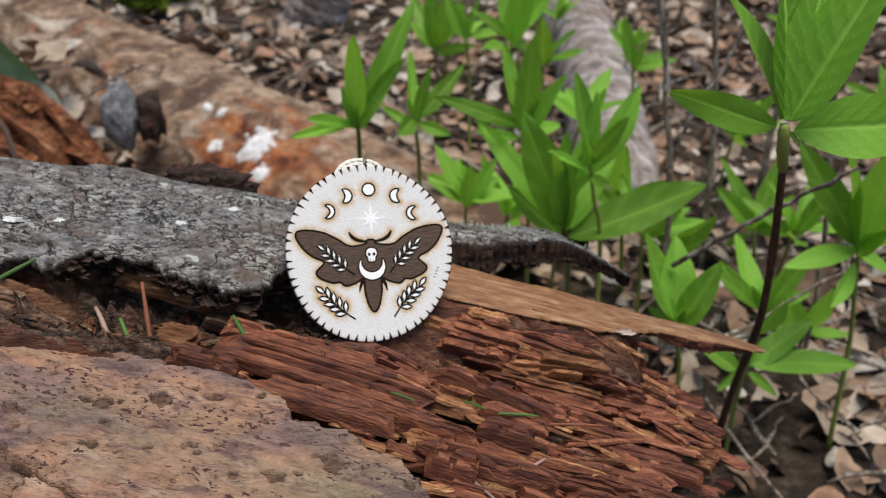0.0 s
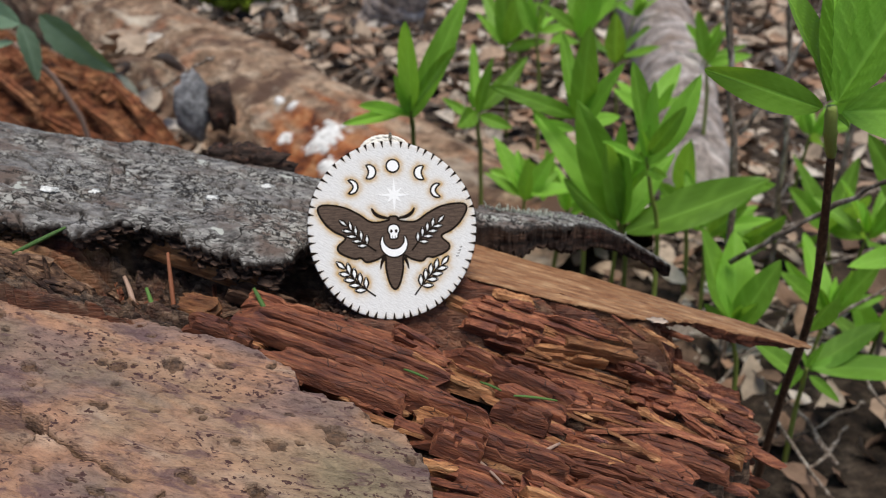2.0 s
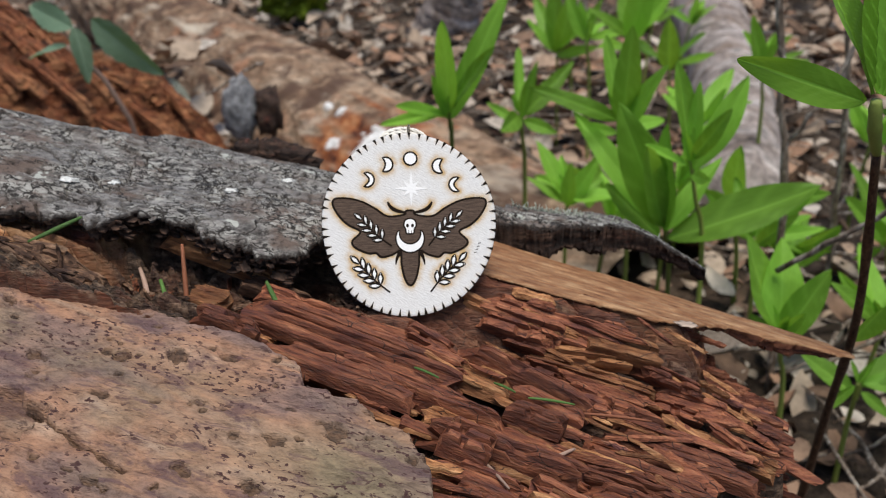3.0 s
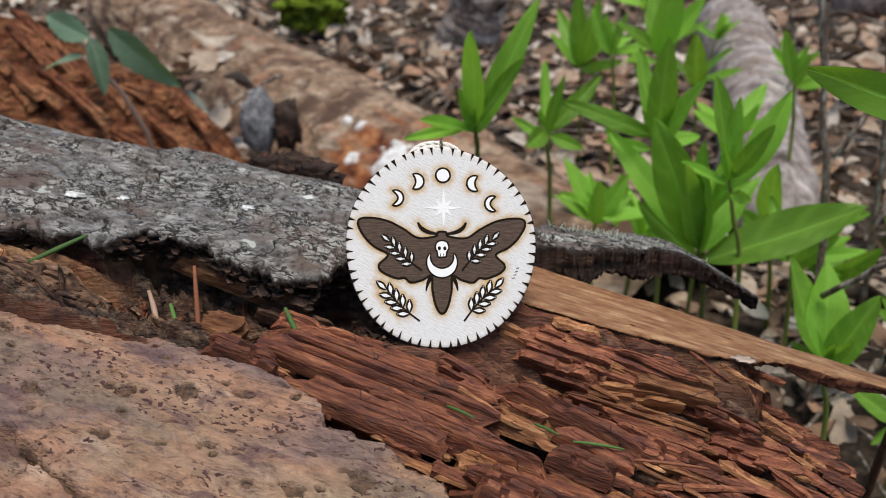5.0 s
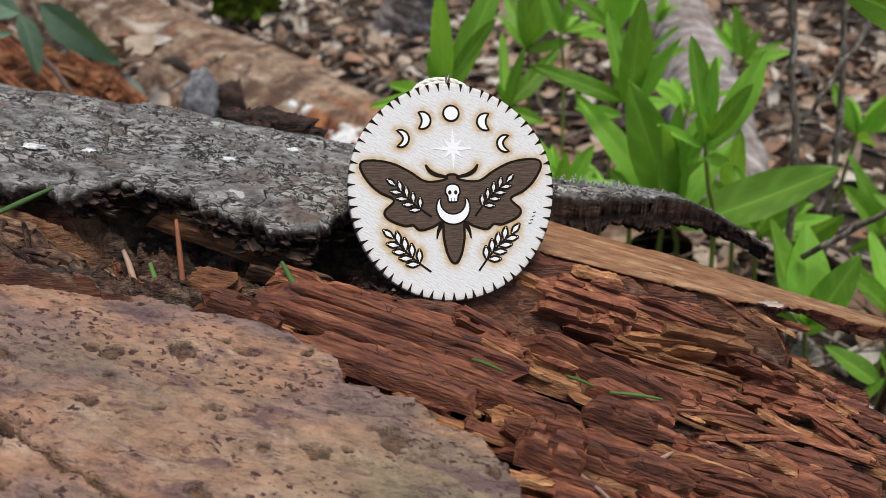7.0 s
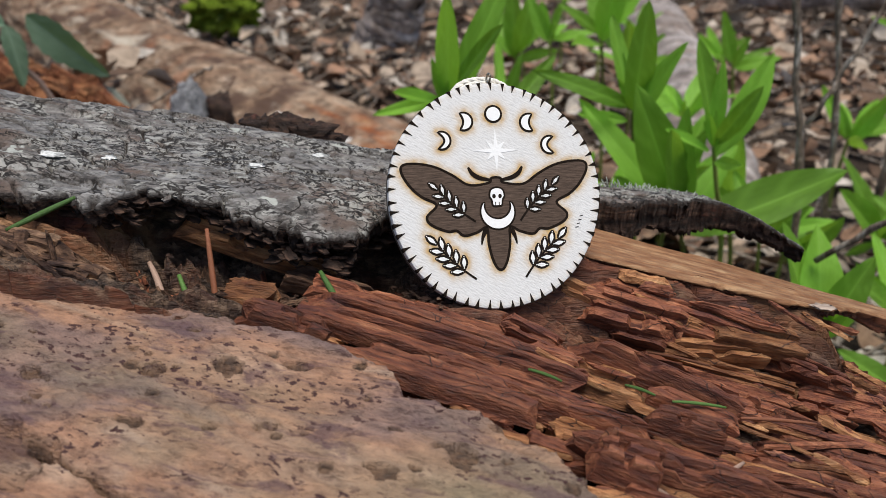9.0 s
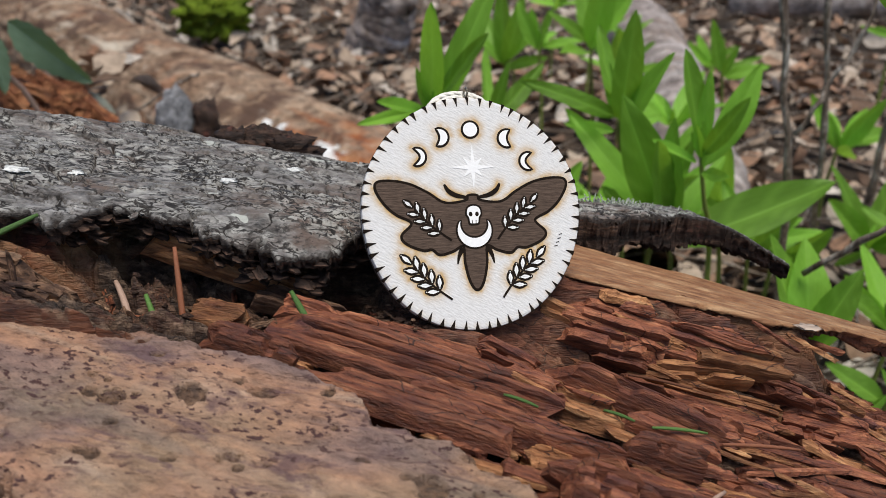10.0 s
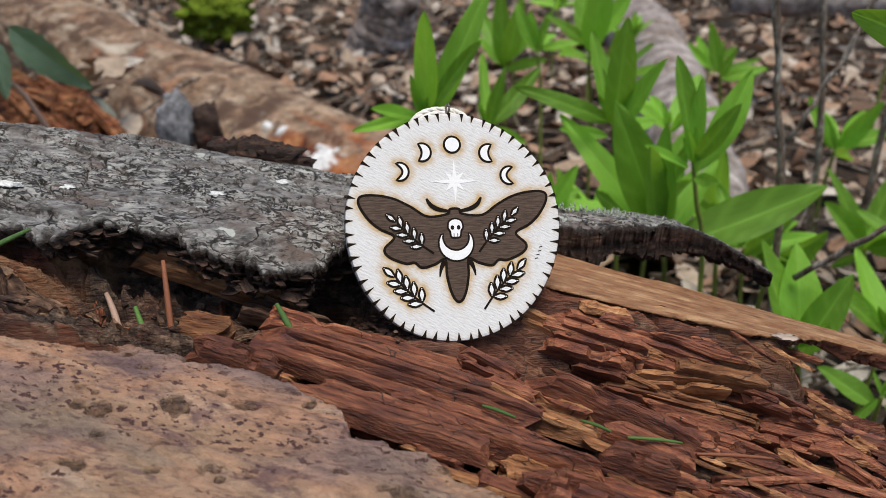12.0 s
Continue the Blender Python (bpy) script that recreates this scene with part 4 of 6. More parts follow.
# crumbs of black mould and wood in the hollow
verts, faces = [], []
for k in range(520):
    x, y = rg.uniform(-0.119, -0.035), rg.uniform(0.244, 0.274)
    r = rg.uniform(0.0003, 0.0010)
    z = float(core_z(np.array([x]), np.array([y]))[0][0])
    off = len(verts)
    for i in range(4):
        th = math.pi * (i + 0.5) / 4
        for j in range(6):
            ph = math.pi * j / 3
            verts.append((x + r * 1.6 * math.sin(th) * math.cos(ph) * rg.uniform(0.6, 1.4), y + r * math.sin(th) * math.sin(ph) * rg.uniform(0.6, 1.4), z + r * math.cos(th) * rg.uniform(0.5, 1.2)))
    for i in range(3):
        for j in range(6):
            faces.append((off + i * 6 + j, off + i * 6 + 6 + j, off + i * 6 + 6 + (j + 1) % 6, off + i * 6 + (j + 1) % 6))
    faces += [tuple(off + j for j in range(6)), tuple(off + 18 + j for j in range(6))[::-1]]
tagged(held("crumb", mesh_of("crumb", verts, faces, DECAY, False), log, "dark crumbs of rotten wood"), kind="stuff")


# ---- lumps ----
def lump_mesh(name, size, seed, material, rough=0.25, rings=14, sides=20, freq=2.2):
    verts, faces = [], []
    for i in range(rings + 1):
        th = math.pi * i / rings
        for j in range(sides):
            ph = 2 * math.pi * j / sides
            d = Vector((math.sin(th) * math.cos(ph), math.sin(th) * math.sin(ph), math.cos(th)))
            r = 1 + rough * noise.fractal(d * freq + Vector((seed, seed * 2, 0)), 0.8, 2.0, 4)
            verts.append((d.x * size[0] * r, d.y * size[1] * r, d.z * size[2] * r))
    for i in range(rings):
        for j in range(sides):
            faces.append((i * sides + j, (i + 1) * sides + j, (i + 1) * sides + (j + 1) % sides, i * sides + (j + 1) % sides))
    return mesh_of(name, verts, faces, material)


for x, y, size, s in ((-0.106, 0.368, (0.013, 0.006, 0.0075), 1), (-0.094, 0.362, (0.010, 0.005, 0.005), 2), (-0.116, 0.366, (0.008, 0.006, 0.005), 3)):
    held("bark_flake", lump_mesh("bark_flake", size, s, UNDERBARK, 0.6, freq=3.5), log, "dark lifted flake of bark", Matrix.Translation((x, y, float(bark_z(np.array([x]), np.array([y]))[0]) + 0.004)))


# ---- the pendant ----
AXIS_R, AXIS_U, AXIS_N = Vector((0.97249, 0.22747, -0.05028)), Vector((-0.06411, 0.46882, 0.88096)), Vector((0.22396, -0.85350, 0.47051))
PEND = Matrix.Translation((-0.02622, 0.27476, 0.26990)) @ Matrix((AXIS_R, AXIS_U, AXIS_N)).transposed().to_4x4()
pendant = thing("pendant", "oval white wooden pendant with burnt winged emblem", "pendant")
pendant.matrix_basis = PEND
MM = 0.001
CXM, CYM, RX, RY, THICK = 0.9, 0.4, 29.3, 31.0, 6.4
AX = 1.2


def smooth_loop(points, n=8, closed=True):
    """A soft line through a few drawn points."""
    p = [Vector(q) for q in points]
    out, c = [], len(p)
    for i in range(c if closed else c - 1):
        a, b, d, e = (p[(i + k) % c] if closed else p[min(max(i + k, 0), c - 1)] for k in (-1, 0, 1, 2))
        for k in range(n):
            t = k / n
            out.append(0.5 * (2 * b + (d - a) * t + (2 * a - 5 * b + 4 * d - e) * t * t + (3 * b - a - 3 * d + e) * t ** 3))
    if not closed:
        out.append(p[-1])
    return out


def flat(name, outline, low, high, material, label=""):
    """A thin inlay with this outline (mm), between two heights over the disc's face (mm)."""
    bm = bmesh.new()
    lo = [bm.verts.new((q[0] * MM, q[1] * MM, low * MM)) for q in outline]
    hi = [bm.verts.new((q[0] * MM, q[1] * MM, high * MM)) for q in outline]
    bm.faces.new(hi)
    n = len(lo)
    for i in range(n):
        bm.faces.new((lo[i], lo[(i + 1) % n], hi[(i + 1) % n], hi[i]))
    bmesh.ops.recalc_face_normals(bm, faces=bm.faces)
    bmesh.ops.triangulate(bm, faces=[f for f in bm.faces if len(f.verts) > 4])
    me = bpy.data.meshes.new(name)
    bm.to_mesh(me)
    bm.free()
    me.materials.append(material)
    return held(name, me, pendant, label)


def stroke(points, wide):
    """The outline of a tapering pen line."""
    left, right, n = [], [], len(points)
    for k, p in enumerate(points):
        d = (points[min(k + 1, n - 1)] - points[max(k - 1, 0)]).normalized()
        w = wide(k / (n - 1)) / 2
        left.append(p + w * Vector((-d.y, d.x)))
        right.append(p - w * Vector((-d.y, d.x)))
    return left + right[::-1]


def grown(outline, by):
    """The outline moved outwards."""
    n = len(outline)
    area = sum(outline[i].x * outline[(i + 1) % n].y - outline[(i + 1) % n].x * outline[i].y for i in range(n))
    out = []
    for i in range(n):
        d = (outline[(i + 1) % n] - outline[i - 1])
        d = d.normalized() if d.length > 1e-6 else Vector((1, 0))
        out.append(outline[i] + (by if area > 0 else -by) * Vector((d.y, -d.x)))
    return out


SCORCHED = []


def inked(name, outline, material, label="", line=0.72, level=0.0, halo=True):
    """A painted shape with a burnt rim."""
    shape = flat(name, grown(outline, -line * 0.45), -0.2, 0.16 + level, material, label)
    flat("burnt_outline", grown(outline, line * 0.55), -0.2, 0.10 + level, BURNT).parent = shape
    if halo:
        SCORCHED.extend(outline)


def leaf_shape(base, ang, long, wide):
    d, s = Vector((math.cos(ang), math.sin(ang))), Vector((-math.sin(ang), math.cos(ang)))
    prof = ((0, 0.05), (0.18, 0.3), (0.45, 0.5), (0.7, 0.4), (0.9, 0.15), (1, 0.02))
    b = Vector(base)
    return [b + d * long * t + s * wide * w for t, w in prof] + [b + d * long * t - s * wide * w for t, w in prof[::-1]]


def sprig(base, tip, size, level, halo):
    b, t = Vector(base), Vector(tip)
    d = t - b
    side = Vector((-d.y, d.x)) * 0.05
    line = [b + d * k / 10 + side * math.sin(math.pi * k / 10) for k in range(9)]
    flat("sprig_stem", stroke(line, lambda u: 0.55), -0.2, 0.13 + level, BURNT)
    a0 = math.atan2(d.y, d.x)
    for k, (at, turn) in enumerate(((0.22, 0.8), (0.24, -0.8), (0.37, 0.75), (0.39, -0.75), (0.52, 0.7), (0.54, -0.7), (0.67, 0.6), (0.69, -0.6), (0.83, 0.08))):
        p = b + d * at + side * math.sin(math.pi * at)
        inked("sprig_leaf", leaf_shape(p + 0.35 * Vector((math.cos(a0 + turn), math.sin(a0 + turn))), a0 + turn, size, size * 0.44), WHITE, "", 0.6, level, halo)


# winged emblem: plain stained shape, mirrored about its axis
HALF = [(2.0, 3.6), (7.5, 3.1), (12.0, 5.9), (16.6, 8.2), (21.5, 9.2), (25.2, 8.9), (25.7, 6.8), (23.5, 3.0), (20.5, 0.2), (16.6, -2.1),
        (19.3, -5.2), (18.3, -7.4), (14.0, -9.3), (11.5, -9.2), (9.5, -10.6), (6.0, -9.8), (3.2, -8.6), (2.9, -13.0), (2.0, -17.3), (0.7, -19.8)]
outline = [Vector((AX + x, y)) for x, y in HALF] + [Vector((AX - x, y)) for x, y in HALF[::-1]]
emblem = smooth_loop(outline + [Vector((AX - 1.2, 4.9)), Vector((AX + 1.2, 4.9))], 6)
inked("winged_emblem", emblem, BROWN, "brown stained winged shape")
for s in (-1, 1):
    horn = smooth_loop([(AX + s * 1.5, 4.4), (AX + s * 4.4, 5.0), (AX + s * 6.4, 6.2), (AX + s * 7.5, 8.0)], 8, False)
    flat("feeler", stroke(horn, lambda u: 0.3 + 0.95 * math.sin(math.pi * (0.12 + 0.8 * u))), -0.2, 0.12, BURNT)
    SCORCHED.extend(horn)
    tuft = smooth_loop([(AX + s * 3.4, -9.0), (AX + s * 4.4, -11.0), (AX + s * 4.9, -13.2)], 6, False)
    flat("tuft", stroke(tuft, lambda u: 1.3 * (1 - u) + 0.3), -0.2, 0.11, BURNT)
    sprig((AX + s * 6.2, -6.9), (AX + s * 17.6, 4.0), 3.1, 0.14, False)
    sprig((AX + s * 6.8, -22.4), (AX + s * 18.6, -10.6), 3.7, 0.0, True)


def moon_shape(cx, cy, r, lit):
    """A disc cut by a second one on its outer side: lit is the share that is left."""
    if lit >= 1:
        return [Vector((cx + r * math.cos(a), cy + r * math.sin(a))) for a in (2 * math.pi * k / 28 for k in range(28))]
    s = 1 if cx < AX else -1
    outer = [Vector((cx + s * r * math.cos(a), cy + r * math.sin(a))) for a in (math.pi * (-0.62 + 1.24 * k / 18) for k in range(19))]
    dip = r * (1.25 - 2.0 * lit)
    top, low = outer[-1], outer[0]
    inner = [top.lerp(low, k / 12) + Vector((s * (dip + 0.35 * r) * math.sin(math.pi * k / 12), 0)) for k in range(1, 12)]
    return outer + inner


for mx, my, lit in ((1.5, 22.7, 1), (-6.9, 20.7, 0.62), (11.4, 20.2, 0.62), (-13.2, 15.5, 0.45), (17.0, 13.9, 0.45)):
    inked("moon", moon_shape(mx, my, 2.2 if lit == 1 else 2.45, lit), WHITE, "white painted moon", 0.6)
# star
star = []
for k in range(16):
    a = math.pi / 2 + 2 * math.pi * k / 16
    r = 1.5 if k % 2 else (6.0 if k % 4 == 0 else 3.7)
    star.append(Vector((1.7 + r * math.cos(a), 12.5 + r * math.sin(a))))
flat("star", star, -0.2, 0.10, WHITE, "bright white painted star")
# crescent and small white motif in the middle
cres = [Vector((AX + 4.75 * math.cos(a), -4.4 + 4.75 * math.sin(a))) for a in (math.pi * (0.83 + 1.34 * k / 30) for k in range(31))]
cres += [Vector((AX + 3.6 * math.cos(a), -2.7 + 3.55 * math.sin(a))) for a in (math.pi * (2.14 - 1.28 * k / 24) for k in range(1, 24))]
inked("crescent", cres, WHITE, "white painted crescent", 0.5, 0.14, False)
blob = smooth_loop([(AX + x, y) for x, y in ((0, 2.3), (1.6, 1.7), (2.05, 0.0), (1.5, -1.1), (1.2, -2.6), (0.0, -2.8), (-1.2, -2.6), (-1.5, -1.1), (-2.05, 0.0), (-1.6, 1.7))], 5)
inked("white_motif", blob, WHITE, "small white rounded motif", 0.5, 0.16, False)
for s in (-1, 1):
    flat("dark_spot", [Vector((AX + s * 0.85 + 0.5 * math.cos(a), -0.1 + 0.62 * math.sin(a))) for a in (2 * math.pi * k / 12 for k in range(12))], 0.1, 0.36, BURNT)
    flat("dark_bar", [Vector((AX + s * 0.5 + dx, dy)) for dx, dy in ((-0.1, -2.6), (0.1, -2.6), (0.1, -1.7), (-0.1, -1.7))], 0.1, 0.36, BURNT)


def rim_radius(a):
    return 1 + 0.006 * math.sin(3 * a + 1) + 0.004 * math.sin(5 * a)


# burnt notches round the rim
TICKS = 58
RIM_SCORCH = []
rg = random.Random(8)
for k in range(TICKS):
    a = 2 * math.pi * (k + 0.35 + rg.uniform(-0.12, 0.12)) / TICKS
    rr = rim_radius(a)
    c, s = math.cos(a), math.sin(a)
    out = Vector((CXM + RX * rr * c, CYM + RY * rr * s))
    way = Vector((-c, -s)) + 0.12 * Vector((-s, c)) * rg.uniform(-1, 1)
    side = Vector((-s, c))
    long, wide = rg.uniform(1.8, 2.5), rg.uniform(0.45, 0.65)
    tick = [out + side * wide - way * 0.12, out - side * wide - way * 0.12, out + way * long * 0.5 - side * wide * 0.5, out + way * long - side * 0.08, out + way * long + side * 0.08, out + way * long * 0.5 + side * wide * 0.5]
    flat("rim_notch", tick, -THICK * rg.uniform(0.3, 0.6), 0.05, BURNT)
    RIM_SCORCH.append(out + way * 0.9)

# the disc: face, rounded edge and back
rings, sides = 70, 220
verts, scorch, faces = [], [], []
for i in range(rings):
    f = (i + 0.3) / rings
    for j in range(sides):
        a = 2 * math.pi * j / sides
        k = f * rim_radius(a) * 0.985
        verts.append((CXM + RX * k * math.cos(a), CYM + RY * k * math.sin(a), 0.0))
for depth, k in ((-0.12, 0.994), (-0.45, 1.0), (-3.1, 1.003), (-5.6, 1.004), (-6.1, 0.996), (-6.4, 0.98), (-6.4, 0.02)):
    for j in range(sides):
        a = 2 * math.pi * j / sides
        verts.append((CXM + RX * k * rim_radius(a) * math.cos(a), CYM + RY * k * rim_radius(a) * math.sin(a), depth))
va = np.array(verts)


def nearness(points):
    near = np.full(len(va), 99.0)
    for q in np.array_split(np.array([(p[0], p[1]) for p in points]), 20):
        near = np.minimum(near, np.sqrt(((va[:, None, :2] - q[None]) ** 2).sum(-1)).min(1))
    return near


near, rim_near = nearness(SCORCHED), nearness(RIM_SCORCH)
scorch = np.exp(-(near / 1.25) ** 2) * 0.95 + 0.3 * np.exp(-(near / 2.3) ** 2) + 0.45 * np.exp(-(rim_near / 0.8) ** 2)
total = rings + 7
for i in range(total - 1):
    for j in range(sides):
        faces.append((i * sides + j, (i + 1) * sides + j, (i + 1) * sides + (j + 1) % sides, i * sides + (j + 1) % sides))
faces.append(tuple(range(sides)))
faces.append(tuple((total - 1) * sides + j for j in range(sides))[::-1])
me = mesh_of("disc", (va * MM).tolist(), faces, DISC, False, [("scorch", np.clip(scorch, 0, 1))])
me.materials.append(RIM)
me.polygons.foreach_set("material_index", np.array([1 if rings + 2 <= i < total - 1 else 0 for i in range(total - 1) for j in range(sides)] + [0, 1], dtype=np.int32))
held("disc", me, pendant, "white brushed face with scorched edges")
# maker's mark: small plain bars by the rim
for k, (dx, dy) in enumerate(((24.6, -6.2), (24.2, -7.3), (23.7, -8.3), (23.2, -9.3))):
    flat("mark_bar", [Vector((dx + u, dy + v)) for u, v in ((-0.45, -0.12), (0.45, 0.05), (0.45, 0.3), (-0.45, 0.12))], -0.2, 0.06, BURNT)
# screw eye and the cord coiled behind the top
ring = [(1.1 * MM + 0.9 * MM * math.cos(a) * 0.25, (33.2 + 1.3 * math.sin(a)) * MM, (-1.6 + 1.3 * math.cos(a)) * MM) for a in (2 * math.pi * k / 16 for k in range(17))]
held("screw_eye", mesh_of("screw_eye", *tube_data(ring, [0.33 * MM] * 17, 6), BRASS), pendant, "small metal screw eye")
for k, (r, z0, y0) in enumerate(((7.0, -4.6, 29.8), (6.4, -6.2, 30.6), (6.0, -3.6, 29.1))):
    pts = []
    for i in range(41):
        a = math.pi * (-0.15 + 1.3 * i / 40)
        pts.append(((-0.6 + (r + 1.6) * math.cos(a)) * MM, (y0 - 2.4 + r * 0.92 * math.sin(a)) * MM, (z0 + 0.5 * math.sin(3 * a + k)) * MM))
    for s in range(3):
        twisted = []
        for i, p in enumerate(pts):
            w = i * 0.75 + 2 * math.pi * s / 3
            twisted.append((p[0] + 0.42 * MM * math.cos(w), p[1] + 0.42 * MM * math.sin(w), p[2] + 0.42 * MM * math.sin(w + 1.2)))
        held("cord_strand", mesh_of("cord_strand", *tube_data(twisted, [0.55 * MM] * 41, 6), CORD), pendant, "twisted off-white cotton cord")


# ---- leaves ----
def leaf_mesh(name, wide, fold, droop, material, seed, rows=14, vein=True, serrate=0.0, blunt=0.0, ribs=26, relief=0.006, tint=0.22, fine=False):
    """A lance-shaped blade one long, along x, with a channelled midrib and a waved margin."""
    rg = random.Random(seed)
    verts, faces, layer = [], [], []
    cols = (-1.0, -0.72, -0.4, -0.07, 0.0, 0.07, 0.4, 0.72, 1.0)
    if fine:
        cols = tuple(sorted({-0.06, 0.06} | {q / 9 for q in range(-9, 10)}))
    ph = rg.uniform(0, 6)
    for i in range(rows + 1):
        t = i / rows
        w = wide * 0.5 * (math.sin(math.pi * min(1.0, t ** (0.82 - blunt))) ** (0.85 if t < 0.5 else 0.8)) + 0.012
        if i == rows:
            w = 0.004
        w *= 1 + serrate * (1 if i % 2 else -1)
        for c in cols:
            z = fold * w * abs(c) - droop * t * t + 0.02 * math.sin(7 * t + ph) * abs(c) * c + (relief * math.sin(ribs * (t - 0.2 * abs(c))) * (1 - abs(c)) if abs(c) > 0.1 else -0.004)
            verts.append((t, w * c, z))
            layer.append((1.0 if fine else 0.6) if abs(c) < 0.05 else 0.7 if fine and abs(c) < 0.07 else (0.2 if vein and abs(c) < 0.1 else (tint * max(0.0, math.sin(ribs * (t - 0.2 * abs(c)))) ** (9 if fine else 3) if vein else 0)))
    n = len(cols)
    for i in range(rows):
        for j in range(n - 1):
            faces.append((i * n + j, (i + 1) * n + j, (i + 1) * n + j + 1, i * n + j + 1))
    return mesh_of(name, verts, faces, material, True, [("vein", layer)])


WIDTHS = (0.16, 0.22, 0.28, 0.34, 0.42, 0.5)
LEAVES = {w: [leaf_mesh("leaf", w, f, d, LEAF, int(w * 100) + k, rows=16) for k, (f, d) in enumerate(((0.25, 0.10), (0.45, 0.02), (0.3, -0.12), (0.15, 0.2)))] for w in WIDTHS}
FINE_LEAVES = [leaf_mesh("leaf", w, 0.3, d, LEAF, 90 + k, rows=64, ribs=56, relief=0.002 if k == 3 else 0.0035, tint=0.0 if k == 3 else 0.5, fine=True) for k, (w, d) in enumerate(((0.3, 0.12), (0.42, 0.02), (0.36, 0.1), (0.23, -0.1)))]


def blade(me, base, tip, parent, roll, label=""):
    base, tip = Vector(base), Vector(tip)
    d = tip - base
    x = d.normalized()
    face = Vector((0.25 * math.sin(roll), -0.75, 0.65))
    y = face.cross(x).normalized()
    z = x.cross(y)
    turn = Matrix((x, y, z)).transposed().to_4x4()
    return held("leaf", me, parent, label, Matrix.Translation(base) @ turn @ pose(0, 0, 0, roll) @ Matrix.Diagonal((d.length, d.length, d.length, 1)))


def shoot(node, foot, tips, seed, label, big=False):
    """A spring shoot: a thin stem from the ground and a whorl of leaves at its node."""
    rg = random.Random(seed)
    node, foot = Vector(node), Vector(foot)
    low = foot.copy()
    gz = float(ground_z(np.array([low.x]), np.array([low.y]))[0]) - 0.004
    if foot.z > gz + 0.01:
        low = foot + (foot - node).normalized() * 0.02
        low.z = gz
    else:
        low.z = gz
        foot = node.lerp(low, 0.5)
    plant = thing("leafy_shoot", label, "plant", "green shoots")
    path = smooth_loop([low, foot, node.lerp(foot, 0.4), node], 5, False) if (foot - node).length > 0.001 else [low, node]
    n = len(path)
    thick = 0.0016 if node.y < 0.7 else 0.002
    held("stem", mesh_of("stem", *tube_data(path, [thick * (1.25 - 0.5 * k / n) for k in range(n)], 7), GREENSTEM if not big else STEM), plant)
    for k, (dx, dy, dz, w) in enumerate(tips):
        d = Vector((dx, dy, dz))
        base = node + d.normalized() * 0.003 - Vector((0, 0, 0.004 * (k % 3)))
        width = min(WIDTHS, key=lambda q: abs(q - 0.92 * w))
        me = FINE_LEAVES[(k + seed) % 3] if big else LEAVES[width][(k + seed) % 4]
        blade(me, base, node + d, plant, rg.uniform(-35, 35))
    for k in range(3):
        a = rg.uniform(0, 6.28)
        d = Vector((0.5 * math.cos(a), 0.5 * math.sin(a), 1)).normalized() * rg.uniform(0.014, 0.026)
        blade(LEAVES[0.22][k], node, node + d, plant, rg.uniform(-40, 40))
    return plant


SPRING = "slender shoot with bright green lance-shaped leaves"
shoot((-0.058, 0.570, 0.230), (-0.059, 0.587, 0.195),
      [(-0.042, -0.024, -0.004, 0.20), (0.004, -0.033, 0.069, 0.16), (0.036, -0.013, 0.077, 0.14), (0.029, -0.029, 0.047, 0.20), (-0.028, -0.035, 0.012, 0.25), (-0.010, -0.012, 0.028, 0.20)], 1, SPRING)
shoot((-0.026, 0.780, 0.171), (-0.023, 0.803, 0.111),
      [(-0.009, 0.031, 0.051, 0.26), (0.049, 0.020, 0.044, 0.26), (-0.034, 0.017, 0.006, 0.24), (-0.014, -0.034, -0.007, 0.50), (0.034, -0.004, -0.016, 0.35), (0.011, -0.029, 0.048, 0.20)], 2, SPRING)
shoot((0.057, 0.600, 0.216), (0.066, 0.618, 0.132),
      [(-0.055, -0.030, 0.031, 0.20), (0.002, -0.034, 0.066, 0.27), (0.025, -0.027, 0.045, 0.25), (-0.016, 0.025, 0.051, 0.22), (0.033, 0.018, -0.001, 0.30), (-0.034, 0.016, -0.007, 0.22), (-0.008, 0.016, 0.035, 0.20)], 3, SPRING)
shoot((0.089, 0.580, 0.146), (0.096, 0.597, 0.108),
      [(-0.034, -0.027, 0.091, 0.30), (-0.006, -0.019, 0.079, 0.25), (0.100, 0.003, 0.028, 0.28), (-0.063, 0.010, 0.078, 0.20), (0.034, 0.019, 0.048, 0.25), (-0.041, 0.021, 0.025, 0.30), (-0.024, -0.035, 0.074, 0.22)], 4, SPRING)
shoot((0.100, 0.560, 0.202), (0.115, 0.577, 0.131),
      [(-0.013, 0.002, 0.063, 0.24), (0.001, 0.006, 0.051, 0.20), (0.033, -0.005, 0.052, 0.32), (0.016, -0.027, 0.039, 0.26), (-0.030, -0.007, 0.013, 0.24), (0.012, -0.033, -0.003, 0.25)], 5, SPRING)
shoot((0.154, 0.500, 0.112), (0.165, 0.515, 0.064),
      [(-0.027, 0.021, 0.055, 0.42), (0.003, 0.017, 0.056, 0.42), (0.022, -0.002, 0.045, 0.34), (0.009, -0.017, 0.024, 0.30), (-0.013, 0.020, 0.002, 0.35)], 6, SPRING)
shoot((0.205, 0.500, 0.081), (0.208, 0.515, 0.036),
      [(0.078, -0.001, 0.006, 0.24), (0.048, 0.018, 0.027, 0.30), (-0.032, 0.016, 0.010, 0.35), (-0.020, -0.004, -0.017, 0.40), (0.022, -0.010, -0.018, 0.30)], 7, SPRING)
